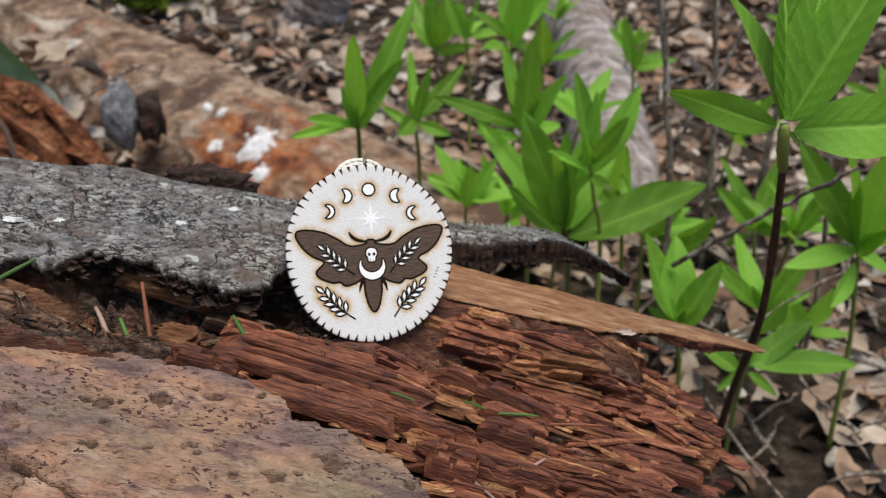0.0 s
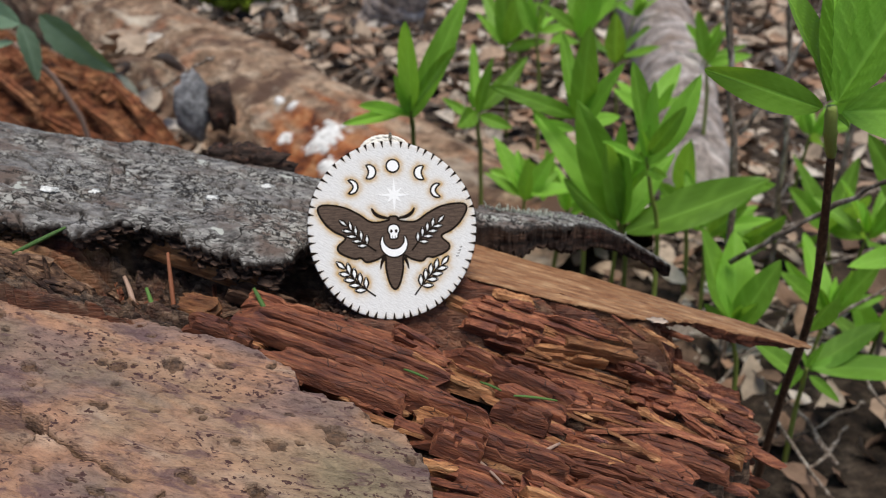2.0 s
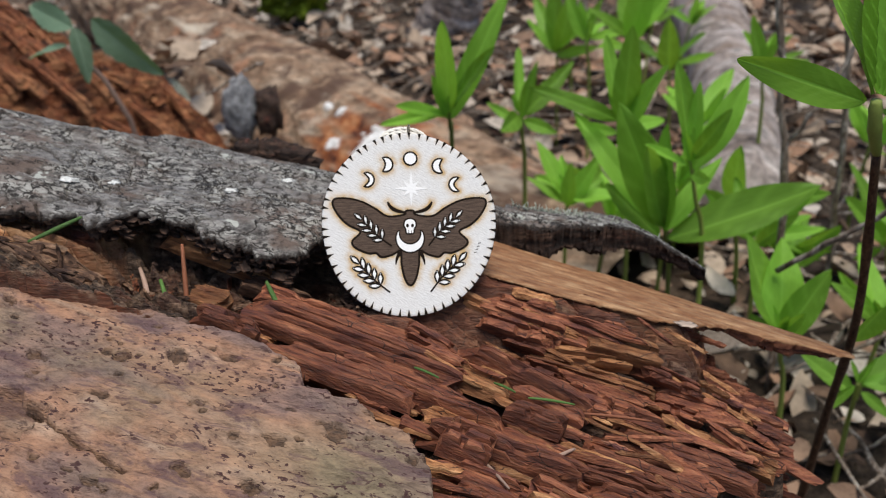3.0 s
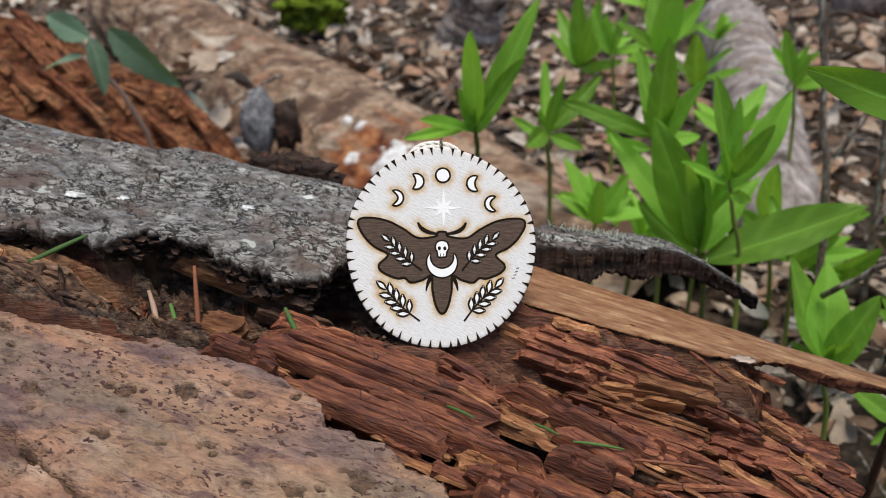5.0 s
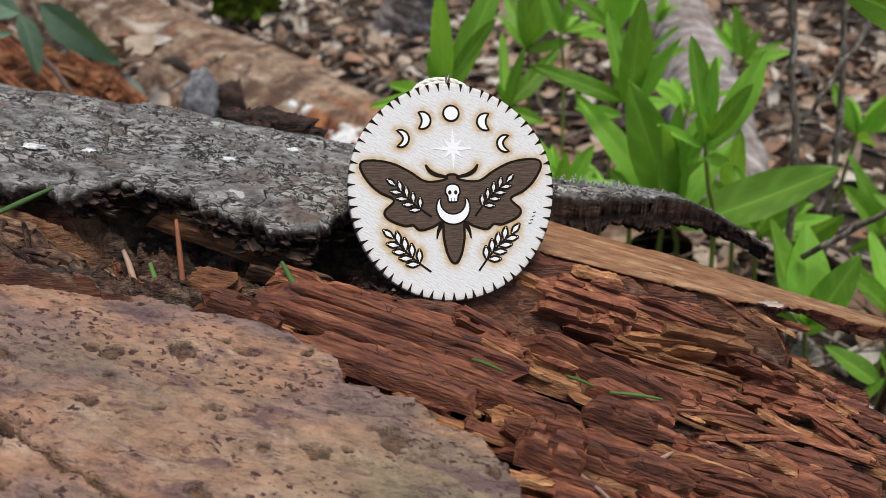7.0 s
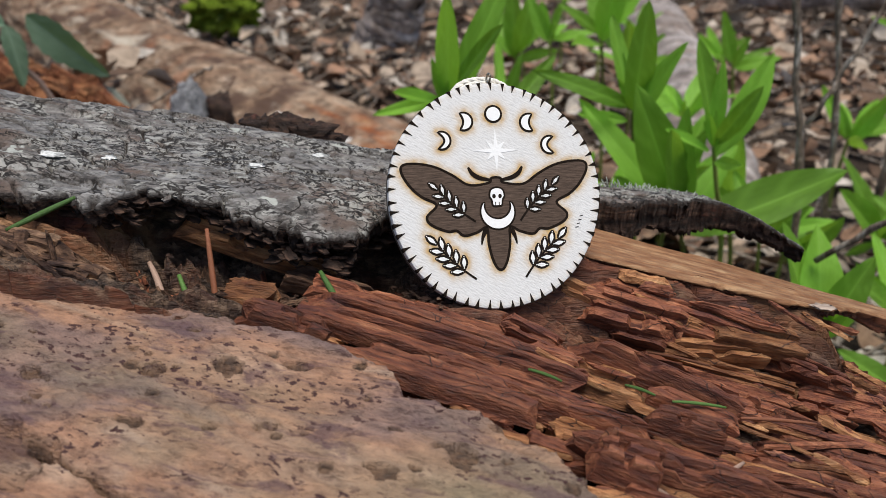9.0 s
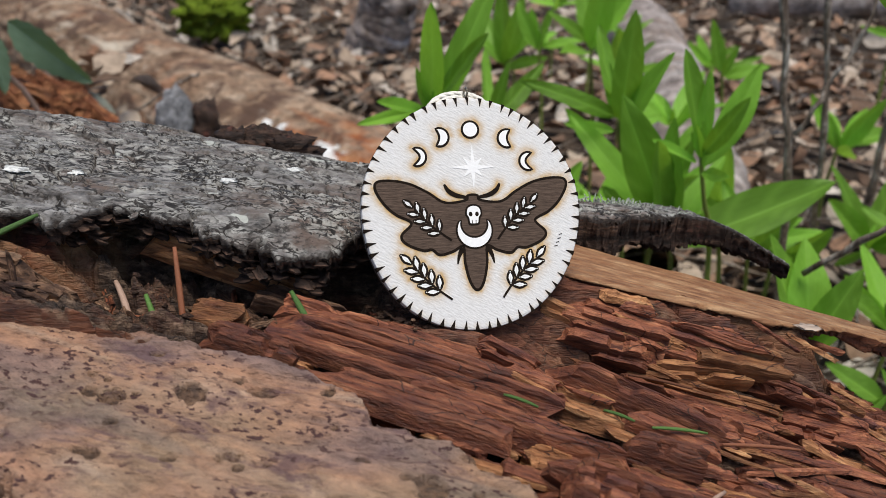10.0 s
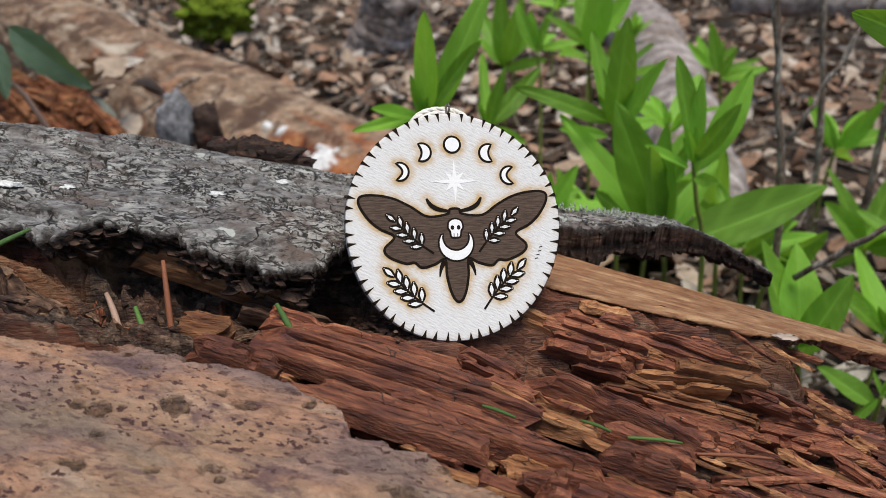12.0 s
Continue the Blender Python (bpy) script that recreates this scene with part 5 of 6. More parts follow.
shoot((0.264, 0.500, 0.167), (0.280, 0.515, 0.083),
      [(-0.046, 0.001, 0.069, 0.25), (-0.025, -0.009, 0.077, 0.30), (-0.001, -0.025, 0.079, 0.30), (-0.049, -0.017, 0.000, 0.30), (0.050, 0.014, -0.031, 0.30), (-0.026, -0.032, -0.025, 0.30), (0.005, -0.032, 0.037, 0.30)], 8, SPRING)
shoot((0.066, 0.880, 0.035), (0.072, 0.906, -0.029),
      [(-0.084, 0.005, 0.041, 0.28), (-0.057, -0.032, 0.071, 0.25), (-0.026, -0.005, 0.061, 0.22), (0.046, -0.012, 0.044, 0.22), (-0.038, -0.025, 0.011, 0.30)], 9, SPRING)
shoot((-0.011, 1.250, 0.135), (-0.010, 1.288, 0.063),
      [(-0.035, 0.062, 0.061, 0.25), (0.023, -0.058, 0.083, 0.26), (-0.007, -0.026, 0.101, 0.25), (0.055, -0.057, 0.052, 0.25), (-0.046, 0.007, 0.038, 0.30), (0.047, -0.046, 0.015, 0.25)], 10, SPRING)
shoot((0.078, 1.000, 0.198), (0.086, 1.030, 0.117),
      [(-0.040, -0.027, 0.039, 0.25), (-0.009, 0.020, 0.072, 0.28), (0.013, -0.032, 0.084, 0.30), (0.048, -0.003, 0.057, 0.28), (0.044, 0.039, -0.025, 0.30), (-0.032, -0.058, 0.006, 0.30)], 11, SPRING)
shoot((0.163, 0.750, 0.103), (0.175, 0.772, 0.040),
      [(-0.011, -0.047, 0.060, 0.30), (0.069, -0.032, 0.023, 0.30), (0.052, 0.016, -0.030, 0.30), (-0.029, 0.003, 0.010, 0.30), (0.072, -0.031, -0.032, 0.35)], 12, SPRING)
shoot((0.311, 0.800, 0.050), (0.331, 0.824, -0.037),
      [(-0.048, -0.024, 0.052, 0.30), (0.016, -0.039, 0.058, 0.30), (-0.032, -0.012, 0.077, 0.25), (0.028, -0.052, 0.023, 0.30), (-0.022, 0.011, -0.024, 0.30), (0.029, 0.030, 0.062, 0.25)], 13, SPRING)
shoot((0.516, 1.000, 0.125), (0.550, 1.030, 0.030),
      [(-0.023, 0.045, 0.009, 0.30), (0.006, 0.018, 0.042, 0.30), (-0.014, 0.045, -0.034, 0.30), (0.012, -0.068, 0.031, 0.30)], 14, SPRING)
shoot((0.149, 1.300, 0.103), (0.158, 1.339, 0.032),
      [(-0.049, 0.037, 0.035, 0.30), (0.033, -0.045, 0.059, 0.30), (-0.010, -0.061, 0.077, 0.30), (0.063, -0.022, 0.017, 0.30)], 15, SPRING)
shoot((0.297, 0.620, 0.035), (0.304, 0.639, -0.028),
      [(0.002, -0.033, 0.053, 0.32), (-0.032, -0.015, 0.050, 0.30), (-0.029, 0.028, 0.006, 0.32), (0.027, -0.019, 0.011, 0.30)], 16, SPRING)

rs = random.Random(77)
for k, (x, y, z) in enumerate(((0.42, 0.62, 0.12), (0.33, 0.95, 0.10), (0.23, 1.05, 0.16), (0.14, 0.85, 0.15), (0.03, 1.15, 0.17), (0.30, 1.40, 0.10), (0.55, 1.35, 0.15), (0.14, 1.55, 0.13),
                               (0.25, 0.60, 0.07), (0.36, 0.55, 0.15), (0.17, 0.68, 0.10), (0.48, 0.75, 0.10), (0.0, 1.45, 0.12),
                               (0.06, 0.74, 0.09), (0.11, 0.70, 0.13), (0.02, 0.70, 0.12), (0.21, 0.74, 0.06), (0.30, 0.68, 0.10), (0.40, 0.80, 0.06), (0.09, 1.75, 0.15), (0.22, 1.7, 0.1))):
    tips = []
    for q in range(7):
        a, e = q * 2.4 + rs.uniform(-0.4, 0.4), rs.uniform(0.15, 1.25)
        d = rs.uniform(0.035, 0.065)
        tips.append((d * math.cos(a) * math.cos(e), d * math.sin(a) * math.cos(e), d * math.sin(e), rs.uniform(0.2, 0.34)))
    shoot((x, y, z), (x + rs.uniform(-0.01, 0.01), y + 0.015, z - 0.06), tips, 40 + k, SPRING)

# the near shoot by the end of the log
near_shoot = thing("leafy_shoot", "tall dark-stemmed shoot with large veined leaves", "plant", "green shoots")
stem = smooth_loop([(0.150, 0.415, -0.02), (0.1536, 0.392, 0.118), (0.1445, 0.345, 0.207), (0.132, 0.319, 0.285)], 7, False)
held("stem", mesh_of("stem", *tube_data(stem, [0.0023 - 0.0008 * k / len(stem) + (0.0004 if k % 6 == 5 else 0) for k in range(len(stem))], 10), STEM), near_shoot, "dark brown ringed stem")
tip = smooth_loop([(0.132, 0.319, 0.285), (0.129, 0.314, 0.292), (0.127, 0.311, 0.299), (0.126, 0.310, 0.306)], 4, False)
held("bud", mesh_of("bud", *tube_data(tip, [0.0016 + 0.0007 * math.sin(math.pi * k / len(tip)) + 0.0003 * (k % 4 == 2) for k in range(len(tip))], 10), GREENSTEM), near_shoot, "swollen yellow-green shoot tip")
for k, (dx, dy, dz, which, roll) in enumerate(((-0.049, -0.010, 0.018, 3, -35), (-0.020, 0.016, 0.054, 0, 50), (-0.002, 0.012, 0.064, 2, 20), (0.026, -0.004, 0.064, 1, -50), (0.066, 0.004, 0.002, 2, 25), (0.012, 0.010, 0.060, 0, 0), (0.018, 0.012, -0.012, 0, 0))):
    node = Vector((0.126, 0.310, 0.304))
    d = Vector((dx, dy, dz))
    blade(FINE_LEAVES[which], node + d.normalized() * 0.004, node + d * (0.6 if k == 6 else 1), near_shoot, roll)
blade(LEAVES[0.42][1], (0.1475, 0.355, 0.19), (0.156, 0.347, 0.212), near_shoot, 20)

# thin bare stems among the shoots
for a, b, r, s in (((0.148, 0.62, 0.33), (0.186, 0.63, -0.02), 0.0028, 1), ((0.215, 0.62, 0.295), (0.172, 0.62, 0.200), 0.0016, 2), ((0.222, 0.44, 0.243), (0.150, 0.51, 0.150), 0.0016, 3),
                   ((0.272, 0.60, 0.27), (0.30, 0.62, -0.02), 0.002, 4), ((0.36, 0.9, 0.28), (0.36, 0.95, -0.02), 0.004, 5), ((0.24, 0.8, 0.3), (0.27, 0.82, -0.02), 0.003, 6),
                   ((0.33, 0.55, 0.16), (0.19, 0.56, 0.05), 0.0013, 7), ((-0.418, 0.980, 0.133), (-0.341, 0.980, 0.174), 0.0018, 8)):
    twig = thing("bare_stem", "thin bare brown woody stem among green shoots", "stem", "bare stems")
    path = bend(a, b, (0.006, 0, 0.004), 14, 0.0018, s)
    held("shaft", mesh_of("shaft", *tube_data(path, [r * (0.7 + 0.4 * k / 13 + (0.25 if k % 4 == 2 else 0)) for k in range(14)], 7), TWIG), twig)

# dull evergreen leaves over the far wood
sprig_plant = thing("evergreen_sprig", "dull dark green compound leaf on reddish stalk", "plant")
EVER = [leaf_mesh("leaf", 0.36, 0.3, d, DULL_LEAF, 120 + k, serrate=0.06) for k, d in enumerate((0.1, 0.22))]
path = bend((-0.425, 0.80, 0.02), (-0.45, 0.765, 0.233), (0.03, 0, 0.02), 10, 0.002, 3)
held("stalk", mesh_of("stalk", *tube_data(path, [0.0025] * 10, 7), NEEDLE_PALE), sprig_plant)
for k, (a, b) in enumerate((((-0.45, 0.765, 0.233), (-0.49, 0.76, 0.225)), ((-0.44, 0.765, 0.25), (-0.421, 0.75, 0.205)), ((-0.42, 0.765, 0.258), (-0.358, 0.755, 0.207)), ((-0.44, 0.765, 0.25), (-0.50, 0.78, 0.27)))):
    blade(EVER[k % 2], a, b, sprig_plant, 30 * (-1) ** k)

# ---- the fallen log behind ----
far_log = thing("fallen_log", "old fallen log, brown and orange with white lichen", "log")
a, b = Vector((-1.13, 2.05, 0.10)), Vector((0.09, 0.81, -0.09))
d = (b - a).normalized()
u = d.cross(Vector((0, 0, 1))).normalized()
v = u.cross(d)
nl, ns = 620, 200
T, S = np.meshgrid(np.linspace(0, 1, nl), np.linspace(0, 2 * np.pi, ns), indexing="ij")
r = 0.100 + 0.035 * T + 0.010 * vnoise(T * 9, np.cos(S) * 2 + 5, 81, 4) + 0.006 * vnoise(T * 20, S * 6, 82, 4)
P = np.array(a)[None, None] + np.array(b - a)[None, None] * T[..., None] + (r * np.cos(S))[..., None] * np.array(u) + (r * np.sin(S))[..., None] * np.array(v)
crust = np.zeros(T.shape)
for px, py, pz, size in ((-0.262, 1.02, 0.11, 0.028), (-0.235, 0.98, 0.065, 0.015), (-0.305, 1.05, 0.09, 0.011), (-0.34, 1.12, 0.13, 0.009), (-0.32, 1.10, 0.13, 0.008)):
    q = P.reshape(-1, 3)[((P.reshape(-1, 3) - np.array([px, py, pz])) ** 2).sum(1).argmin()]
    d0 = np.sqrt(((P - q) ** 2).sum(-1)) / size
    crust = np.maximum(crust, step(0.0, 0.12, 1.0 - d0 + 0.75 * vnoise(T * 160, S * 22, 85, 3)) * (size > 0))
rust = np.sqrt(((P - np.array([-0.27, 1.0, 0.06])) ** 2).sum(-1)) / 0.2
rust = step(0.25, 0.75, 1.05 - rust + 0.5 * vnoise(T * 40, S * 9, 86, 4))
P = P + (0.003 * crust)[..., None] * np.array([0, -0.6, 0.8])
held("trunk", sheet("trunk", P[..., 0], P[..., 1], P[..., 2], OLDLOG, layers=[("lichen", crust), ("rust", rust)]), far_log)


stub = thing("branch_stub", "short grey weathered branch stub beside dark hole", "branch stub")
held("bark_cap", lump_mesh("bark_cap", (0.019, 0.02, 0.036), 5, KNOBGREY, 0.3), stub, m=Matrix.Translation((-0.345, 0.905, 0.135)))
# a solid dark lump in place of the hole, its shade given by colour
held("hollow", lump_mesh("hollow", (0.014, 0.02, 0.026), 9, UNDERBARK, 0.5), stub, m=Matrix.Translation((-0.318, 0.918, 0.132)))
held("root", lump_mesh("root", (0.03, 0.04, 0.06), 8, OLDLOG, 0.3), stub, m=Matrix.Translation((-0.33, 0.975, 0.045)))

# crumbling red wood
chunk = thing("rotten_chunk", "crumbling reddish brown block of rotten wood", "wood chunk")
nl, ns = 150, 120
T, S = np.meshgrid(np.linspace(0, 1, nl), np.linspace(-0.5, 0.5, ns), indexing="ij")
X = -0.75 + 0.37 * T + 0.02 * S
Y = 0.93 + 0.3 * S - 0.05 * T
Z = 0.275 - 0.125 * T - 0.06 * step(0.8, 1.0, T) - 0.9 * np.abs(S) ** 2.2 * 0.6 + strips(T * 0.45 + S * 0.1, S * 0.3 - T * 0.35, 0.019, 0.16, 0.026, 91) + strips(T * 0.45, S * 0.3 - T * 0.35, 0.007, 0.07, 0.011, 93) + 0.02 * vnoise(T * 9, S * 9, 92, 4)
me = sheet("crumbling_block", X, Y, Z - 0.012, CHUNK, smooth=False)
held("crumbling_block", me, chunk)
skirt_x = np.stack([X[:, 0], X[:, 0]], 1)
skirt = sheet("block_side", skirt_x, np.stack([Y[:, 0], Y[:, 0] - 0.01], 1), np.stack([Z[:, 0] - 0.012, Z[:, 0] * 0 - 0.03], 1), CHUNK)
held("block_side", skirt, chunk)
held("block_end", sheet("block_end", np.stack([X[-1], X[-1] + 0.01], 1), np.stack([Y[-1], Y[-1]], 1), np.stack([Z[-1] - 0.012, Z[-1] * 0 - 0.03], 1), CHUNK), chunk)

rs = random.Random(91)
for k in range(44):
    v, f = plank_data(150 + k % 9, 0.08 + 0.02 * (k % 4), 0.011, 0.005)
    i, j = rs.randrange(40, 140), rs.randrange(8, 80)
    turn = Matrix.Rotation(rs.gauss(-0.5, 0.12), 4, "Z") @ Matrix.Rotation(0.3 + rs.gauss(0, 0.08), 4, "Y") @ Matrix.Rotation(rs.gauss(0.5, 0.2), 4, "X")
    held("split_slat", mesh_of("split_slat", v, f, CHUNK, False), chunk, m=Matrix.Translation((X[i, j], Y[i, j], Z[i, j] - 0.008)) @ turn)

# grey weathered wood further off
for a, b, r0, r1, label, s in (((0.30, 2.2, 0.04), (0.212, 1.0, 0.0), 0.075, 0.055, "weathered grey fallen trunk among leaves", 101),
                               ((-0.33, 2.1, -0.02), (-0.27, 2.05, 0.16), 0.075, 0.06, "short grey weathered stump", 102),
                               ((0.65, 2.7, 0.05), (1.6, 2.2, 0.05), 0.05, 0.04, "grey fallen branch lying on leaf litter", 103)):
    old = thing("grey_log", label, "log", "grey logs")
    path = bend(a, b, (0.02, 0, 0.01), 26, 0.004, s)
    vs, fs = tube_data(path, [r0 + (r1 - r0) * k / 25 for k in range(26)], 26)
    vs = [(x + 0.008 * noise.noise((x * 22, y * 22, z * 40)), y, z + 0.01 * noise.noise((x * 40, y * 14, z * 40 + s))) for x, y, z in vs]
    held("trunk", mesh_of("trunk", vs, fs, GREYWOOD), old)
mossy = thing("moss_clump", "bright green moss cushion on forest floor", "moss")
held("cushion", lump_mesh("cushion", (0.085, 0.07, 0.06), 14, MOSS, 0.6, 24, 36, 4), mossy, m=Matrix.Translation((-0.729, 2.25, 0.084)))
pale = thing("pale_leaf", "pale grey-blue dead leaf on the litter", "leaf")
held("blade", leaf_mesh("blade", 0.7, 0.4, 0.2, GREYLICHEN, 55), pale, m=Matrix.Translation((-0.50, 1.0, 0.135)) @ pose(0, 0, 0, 50, 10, 0) @ Matrix.Scale(0.05, 4))

# ---- litter: dead leaves and twigs nobody could count ----


def litter(n, x0, x1, y0, y1, size, lift, seed):
    rs = np.random.RandomState(seed)
    verts, faces = [], []
    rows, cols = 5, 4
    for k in range(n):
        x, y = rs.uniform(x0, x1), rs.uniform(y0, y1)
        if -0.56 < x < 0.2 and -0.25 < y < 0.42:
            continue
        z = float(ground_z(np.array([x]), np.array([y]))[0]) + rs.uniform(0.001, lift)
        L, W = size * rs.uniform(0.5, 1.3), rs.uniform(0.4, 0.75)
        m = Matrix.Translation((x, y, z)) @ Euler((rs.normal(0, 0.45), rs.normal(0, 0.4), rs.uniform(0, 6.28))).to_matrix().to_4x4()
        curl, roll = rs.normal(0, 0.25), rs.normal(0.25, 0.3)
        base = len(verts)
        for i in range(rows):
            t = i / (rows - 1)
            w = W * 0.5 * max(0.06, math.sin(math.pi * (0.08 + 0.88 * t))) * rs.uniform(0.75, 1.1)
            for j in range(cols):
                c = 2 * j / (cols - 1) - 1
                p = m @ Vector(((t - 0.5) * L, c * w * L, L * (curl * (t - 0.5) ** 2 * 2 + roll * c * c * w + rs.normal(0, 0.02))))
                verts.append(tuple(p))
        for i in range(rows - 1):
            for j in range(cols - 1):
                q = base + i * cols + j
                faces.append((q, q + 1, q + cols + 1, q + cols))
    return verts, faces


v1, f1 = litter(5200, -1.3, 1.5, 0.35, 2.0, 0.04, 0.022, 1)
v2, f2 = litter(4200, -2.4, 2.6, 1.6, 3.6, 0.06, 0.035, 2)
v4, f4 = litter(420, -0.95, -0.47, 0.95, 1.2, 0.05, 0.19, 4)
v1, f1 = v1 + v4, f1 + [tuple(len(v1) + q for q in f) for f in f4]
v3, f3 = litter(260, 0.13, 0.8, 0.4, 0.85, 0.024, 0.03, 3)
v2, f2 = v2 + v3, f2 + [tuple(len(v2) + q for q in f) for f in f3]
v5, f5 = litter(5200, -5.0, 5.0, -4.0, 6.0, 0.06, 0.03, 5)
v2, f2 = v2 + v5, f2 + [tuple(len(v2) + q for q in f) for f in f5]
off = len(v1)
dead = held("leaf_litter", mesh_of("leaf_litter", v1 + v2, f1 + [tuple(off + q for q in f) for f in f2], LITTER))
tagged(dead, "curled brown dead leaves covering the ground", "dead leaves", kind="stuff")

verts, faces = [], []
rs = random.Random(33)
for k in range(1500):
    x, y = rs.uniform(-1.8, 1.9), 0.4 + 2.6 * rs.random() ** 0.8
    if k < 110:
        x, y = rs.uniform(0.15, 0.75), rs.uniform(0.42, 0.9)
    if -0.56 < x < 0.18 and y < 0.45:
        continue
    z = float(ground_z(np.array([x]), np.array([y]))[0]) + rs.uniform(0.004, 0.03)
    L, ang = rs.uniform(0.04, 0.1 if k < 110 else 0.3), rs.uniform(0, math.pi)
    a = Vector((x - 0.5 * L * math.cos(ang), y - 0.5 * L * math.sin(ang), z + rs.uniform(-0.006, 0.01)))
    b = Vector((x + 0.5 * L * math.cos(ang), y + 0.5 * L * math.sin(ang), z + rs.uniform(-0.006, 0.02)))
    vs, fs = tube_data(bend(a, b, (rs.uniform(-0.02, 0.02), 0, rs.uniform(0, 0.012)), 7, 0.002, k), [rs.uniform(0.0008, 0.0026) * (1 - 0.07 * q) for q in range(7)], 5)
    off = len(verts)
    verts += vs
    faces += [tuple(off + q for q in f) for f in fs]
sticks = held("twig_litter", mesh_of("twig_litter", verts, faces, TWIG))
tagged(sticks, "dry thin twigs scattered over dead leaves", "twigs", kind="stuff")


# ---- fir needles on the log ----
def needle(p, ang, long, up, material, label, wide=0.0007, bow=0.1):
    x, y = p
    z = surface(x, y) + 0.0012
    d = Vector((math.cos(ang) * math.cos(up), math.sin(ang) * math.cos(up), math.sin(up)))
    a = Vector((x, y, z))
    path = bend(a - d * (0.002 if up > 0.4 else 0), a + d * long, (0, 0, bow * long * 0.3), 9)
    r = [wide * (0.55 + 0.45 * math.sin(math.pi * min(1, 0.15 + 0.8 * k / 8))) for k in range(9)]
    ob = held("fir_needle", mesh_of("fir_needle", *tube_data(path, r, 6), material))
    return tagged(ob, label, "needle", "fir needles")


G, BR, PA = "fresh green fir needle on rotten wood", "dry reddish brown fir needle on rotten wood", "pale dry needle on rotten wood"


def upright_needle(a, b, wide, material, label, sag=(0, 0, 0)):
    path = bend(a, b, sag, 9)
    r = [wide * (0.5 + 0.5 * math.sin(math.pi * min(1, 0.12 + 0.8 * k / 8))) for k in range(9)]
    return tagged(held("fir_needle", mesh_of("fir_needle", *tube_data(path, r, 7), material)), label, "needle", "fir needles")


upright_needle((-0.1125, 0.252, 0.2385), (-0.122, 0.268, 0.2525), 0.0010, NEEDLE_PALE, PA, (0.001, 0, 0.001))
upright_needle((-0.103, 0.251, 0.238), (-0.1115, 0.262, 0.2515), 0.0009, NEEDLE_GREEN, G)
upright_needle((-0.0985, 0.252, 0.238), (-0.1035, 0.266, 0.2635), 0.00085, NEEDLE_BROWN, BR)
upright_needle((-0.0645, 0.252, 0.2455), (-0.0715, 0.2585, 0.2545), 0.0009, NEEDLE_GREEN, G)
upright_needle((-0.151, 0.2515, 0.2685), (-0.137, 0.263, 0.2735), 0.0008, NEEDLE_GREEN, G)
upright_needle((-0.092, 0.251, 0.239), (-0.087, 0.256, 0.2475), 0.0011, NEEDLE_PALE, PA, (-0.001, 0, 0.001))
upright_needle((-0.104, 0.249, 0.2425), (-0.098, 0.2545, 0.2475), 0.0006, NEEDLE_PALE, PA)
upright_needle((-0.0170, 0.2340, 0.2400), (-0.0090, 0.2320, 0.2380), 0.00045, NEEDLE_GREEN, G, (0, 0, 0.0003))
upright_needle((0.0070, 0.2390, 0.2330), (0.0140, 0.2360, 0.2320), 0.00045, NEEDLE_GREEN, G, (0, 0, 0.0003))
upright_needle((0.0180, 0.2350, 0.2310), (0.0320, 0.2390, 0.2270), 0.00045, NEEDLE_GREEN, G, (0, 0, 0.0003))
upright_needle((0.0350, 0.2360, 0.2260), (0.0560, 0.2430, 0.2200), 0.0005, NEEDLE_BROWN, BR, (0, 0, 0.0003))
upright_needle((0.0160, 0.2610, 0.2300), (0.0330, 0.2610, 0.2260), 0.00045, NEEDLE_BROWN, BR, (0, 0, 0.0003))
needle((0.020, 0.209), 0.8, 0.018, 0.0, NEEDLE_PALE, PA)
needle((0.006, 0.205), -0.9, 0.016, 0.0, NEEDLE_PALE, PA, 0.0005)

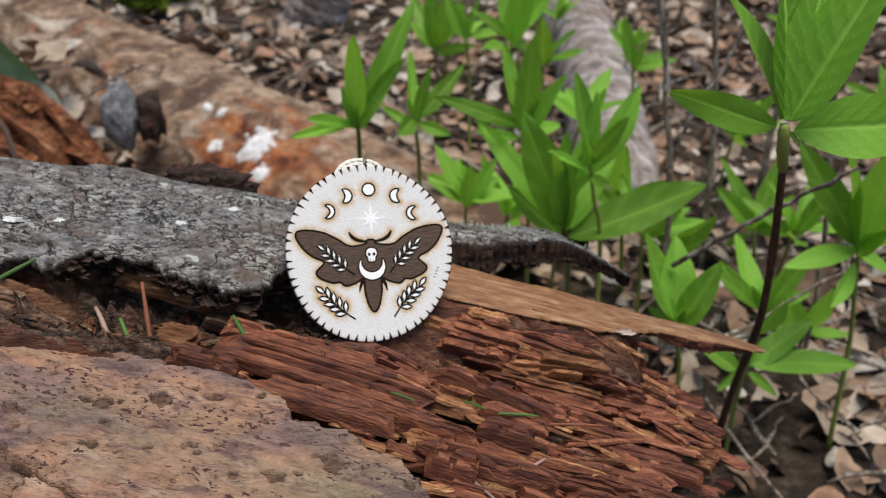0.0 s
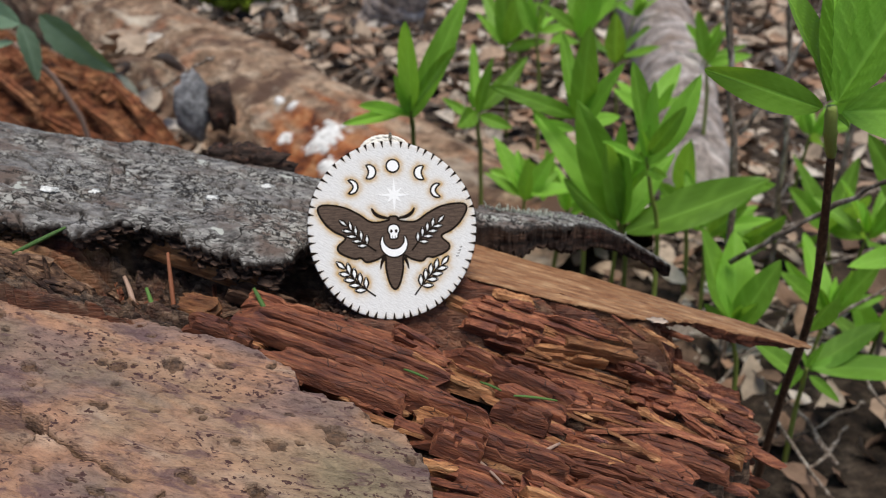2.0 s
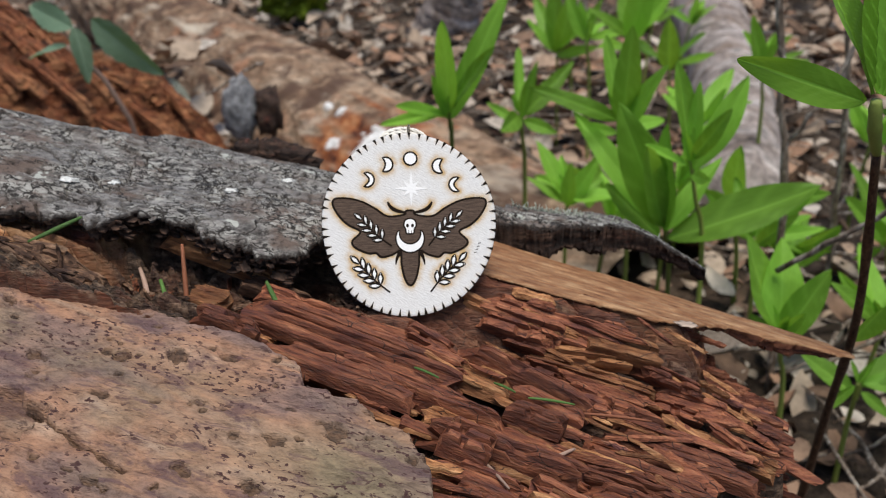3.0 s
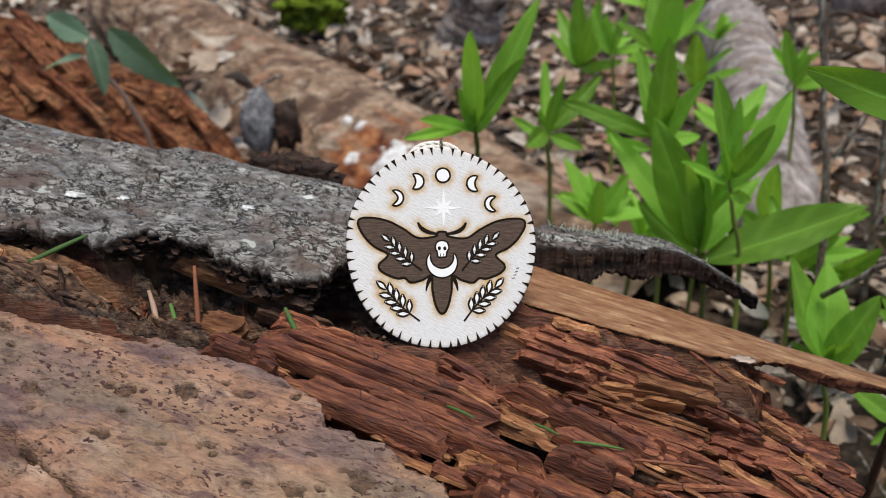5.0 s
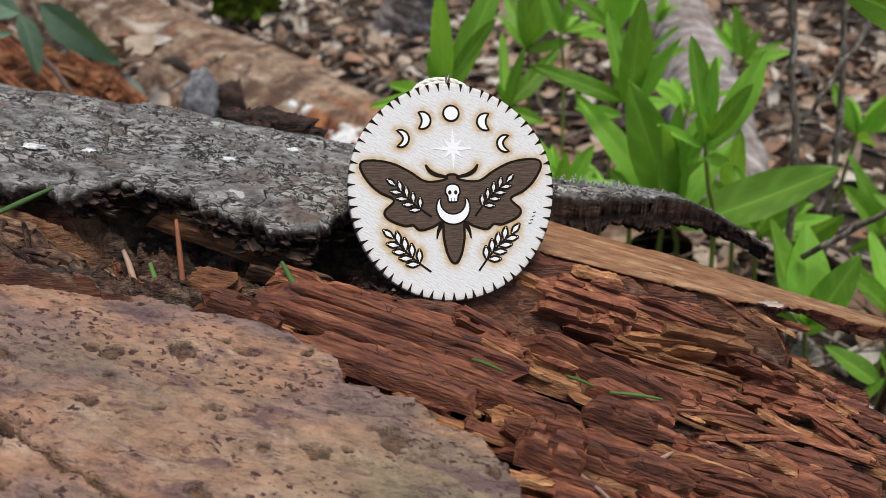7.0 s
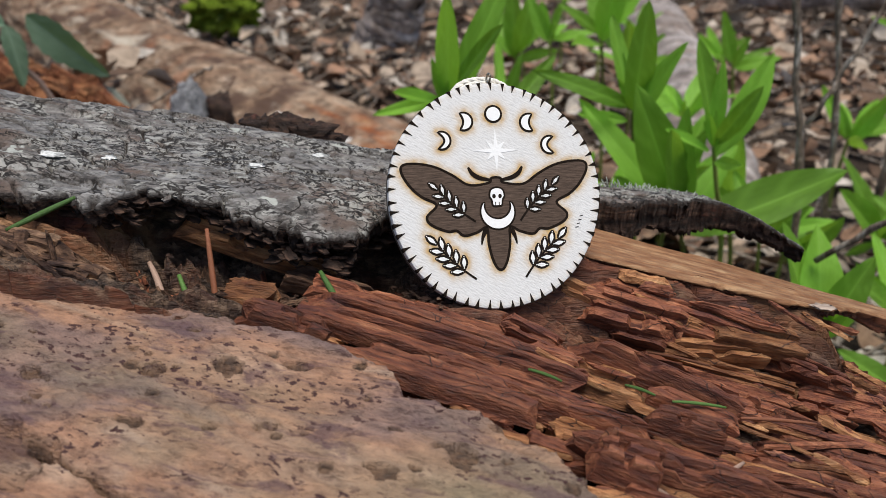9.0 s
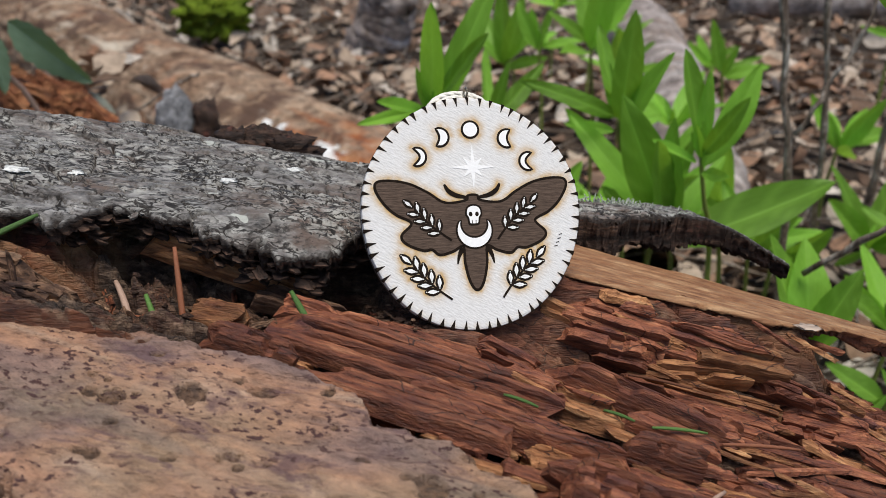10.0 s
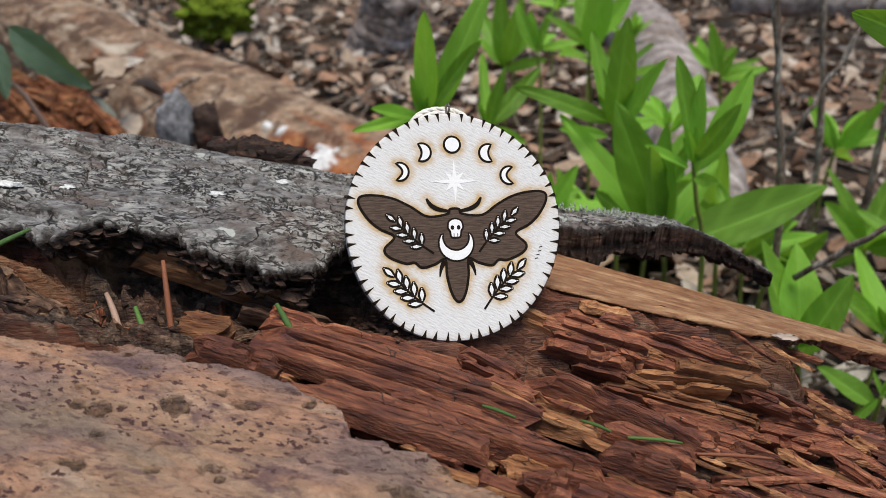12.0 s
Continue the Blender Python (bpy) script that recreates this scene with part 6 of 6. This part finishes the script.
# ---- small things on the log ----
verts, faces = [], []
rs = random.Random(61)
for k in range(260):
    x = rs.gauss(0.030, 0.011)
    y = 0.352 + 0.1 * (x - 0.03) + rs.gauss(0, 0.004)
    z = float(bark_z(np.array([x]), np.array([y]))[0]) - 0.001
    d = Vector((rs.gauss(0, 0.7), rs.gauss(0, 0.7), 1)).normalized() * rs.uniform(0.0015, 0.0042)
    vs, fs = tube_data(bend((x, y, z), Vector((x, y, z)) + d, (rs.gauss(0, 0.0006), 0, 0), 4), [0.00035, 0.0003, 0.00025, 0.0001], 4)
    off = len(verts)
    verts += vs
    faces += [tuple(off + q for q in f) for f in fs]
tagged(held("lichen_tuft", mesh_of("lichen_tuft", verts, faces, GREYLICHEN)), "grey-green shrubby lichen tuft on bark", "lichen", kind="stuff")
for x, y, size, turn, where in ((0.069, 0.2835, 0.0036, 20, "board"), (-0.152, 0.283, 0.0036, 10, "bark"), (-0.098, 0.300, 0.003, 60, "bark"), (-0.083, 0.322, 0.003, 30, "bark"), (-0.139, 0.290, 0.0025, 80, "bark")):
    z = float((board_z(np.array([x]), np.array([y])) if where == "board" else bark_z(np.array([x]), np.array([y])) + bark_relief(np.array([x]), np.array([y])))[0]) + 0.0003
    lie = Matrix.Translation((x, y, z)) @ Matrix.Rotation(math.atan(0.2), 4, "Y") @ Matrix.Rotation(radians(turn), 4, "Z")
    flake = held("pale_flake", lump_mesh("pale_flake", (size, size * 0.6, 0.00035), turn, LICHEN if where == "bark" else DRY, 0.8, 8, 14, 3), m=lie)
    tagged(flake, "pale dry flake lying on the log", "flake", "pale flakes")
for x, y, z, size, turn in ((0.10, 0.60, 0.035, 0.075, 30), (0.24, 0.66, 0.03, 0.07, 200)):
    dry = held("dead_leaf", leaf_mesh("dead_leaf", 0.55, 0.5, 0.25, DRY, int(turn)), m=Matrix.Translation((x, y, z)) @ pose(0, 0, 0, 18, -12, turn) @ Matrix.Scale(size, 4))
    tagged(dry, "curled pale brown dead leaf on the ground", "leaf", "large dead leaves")
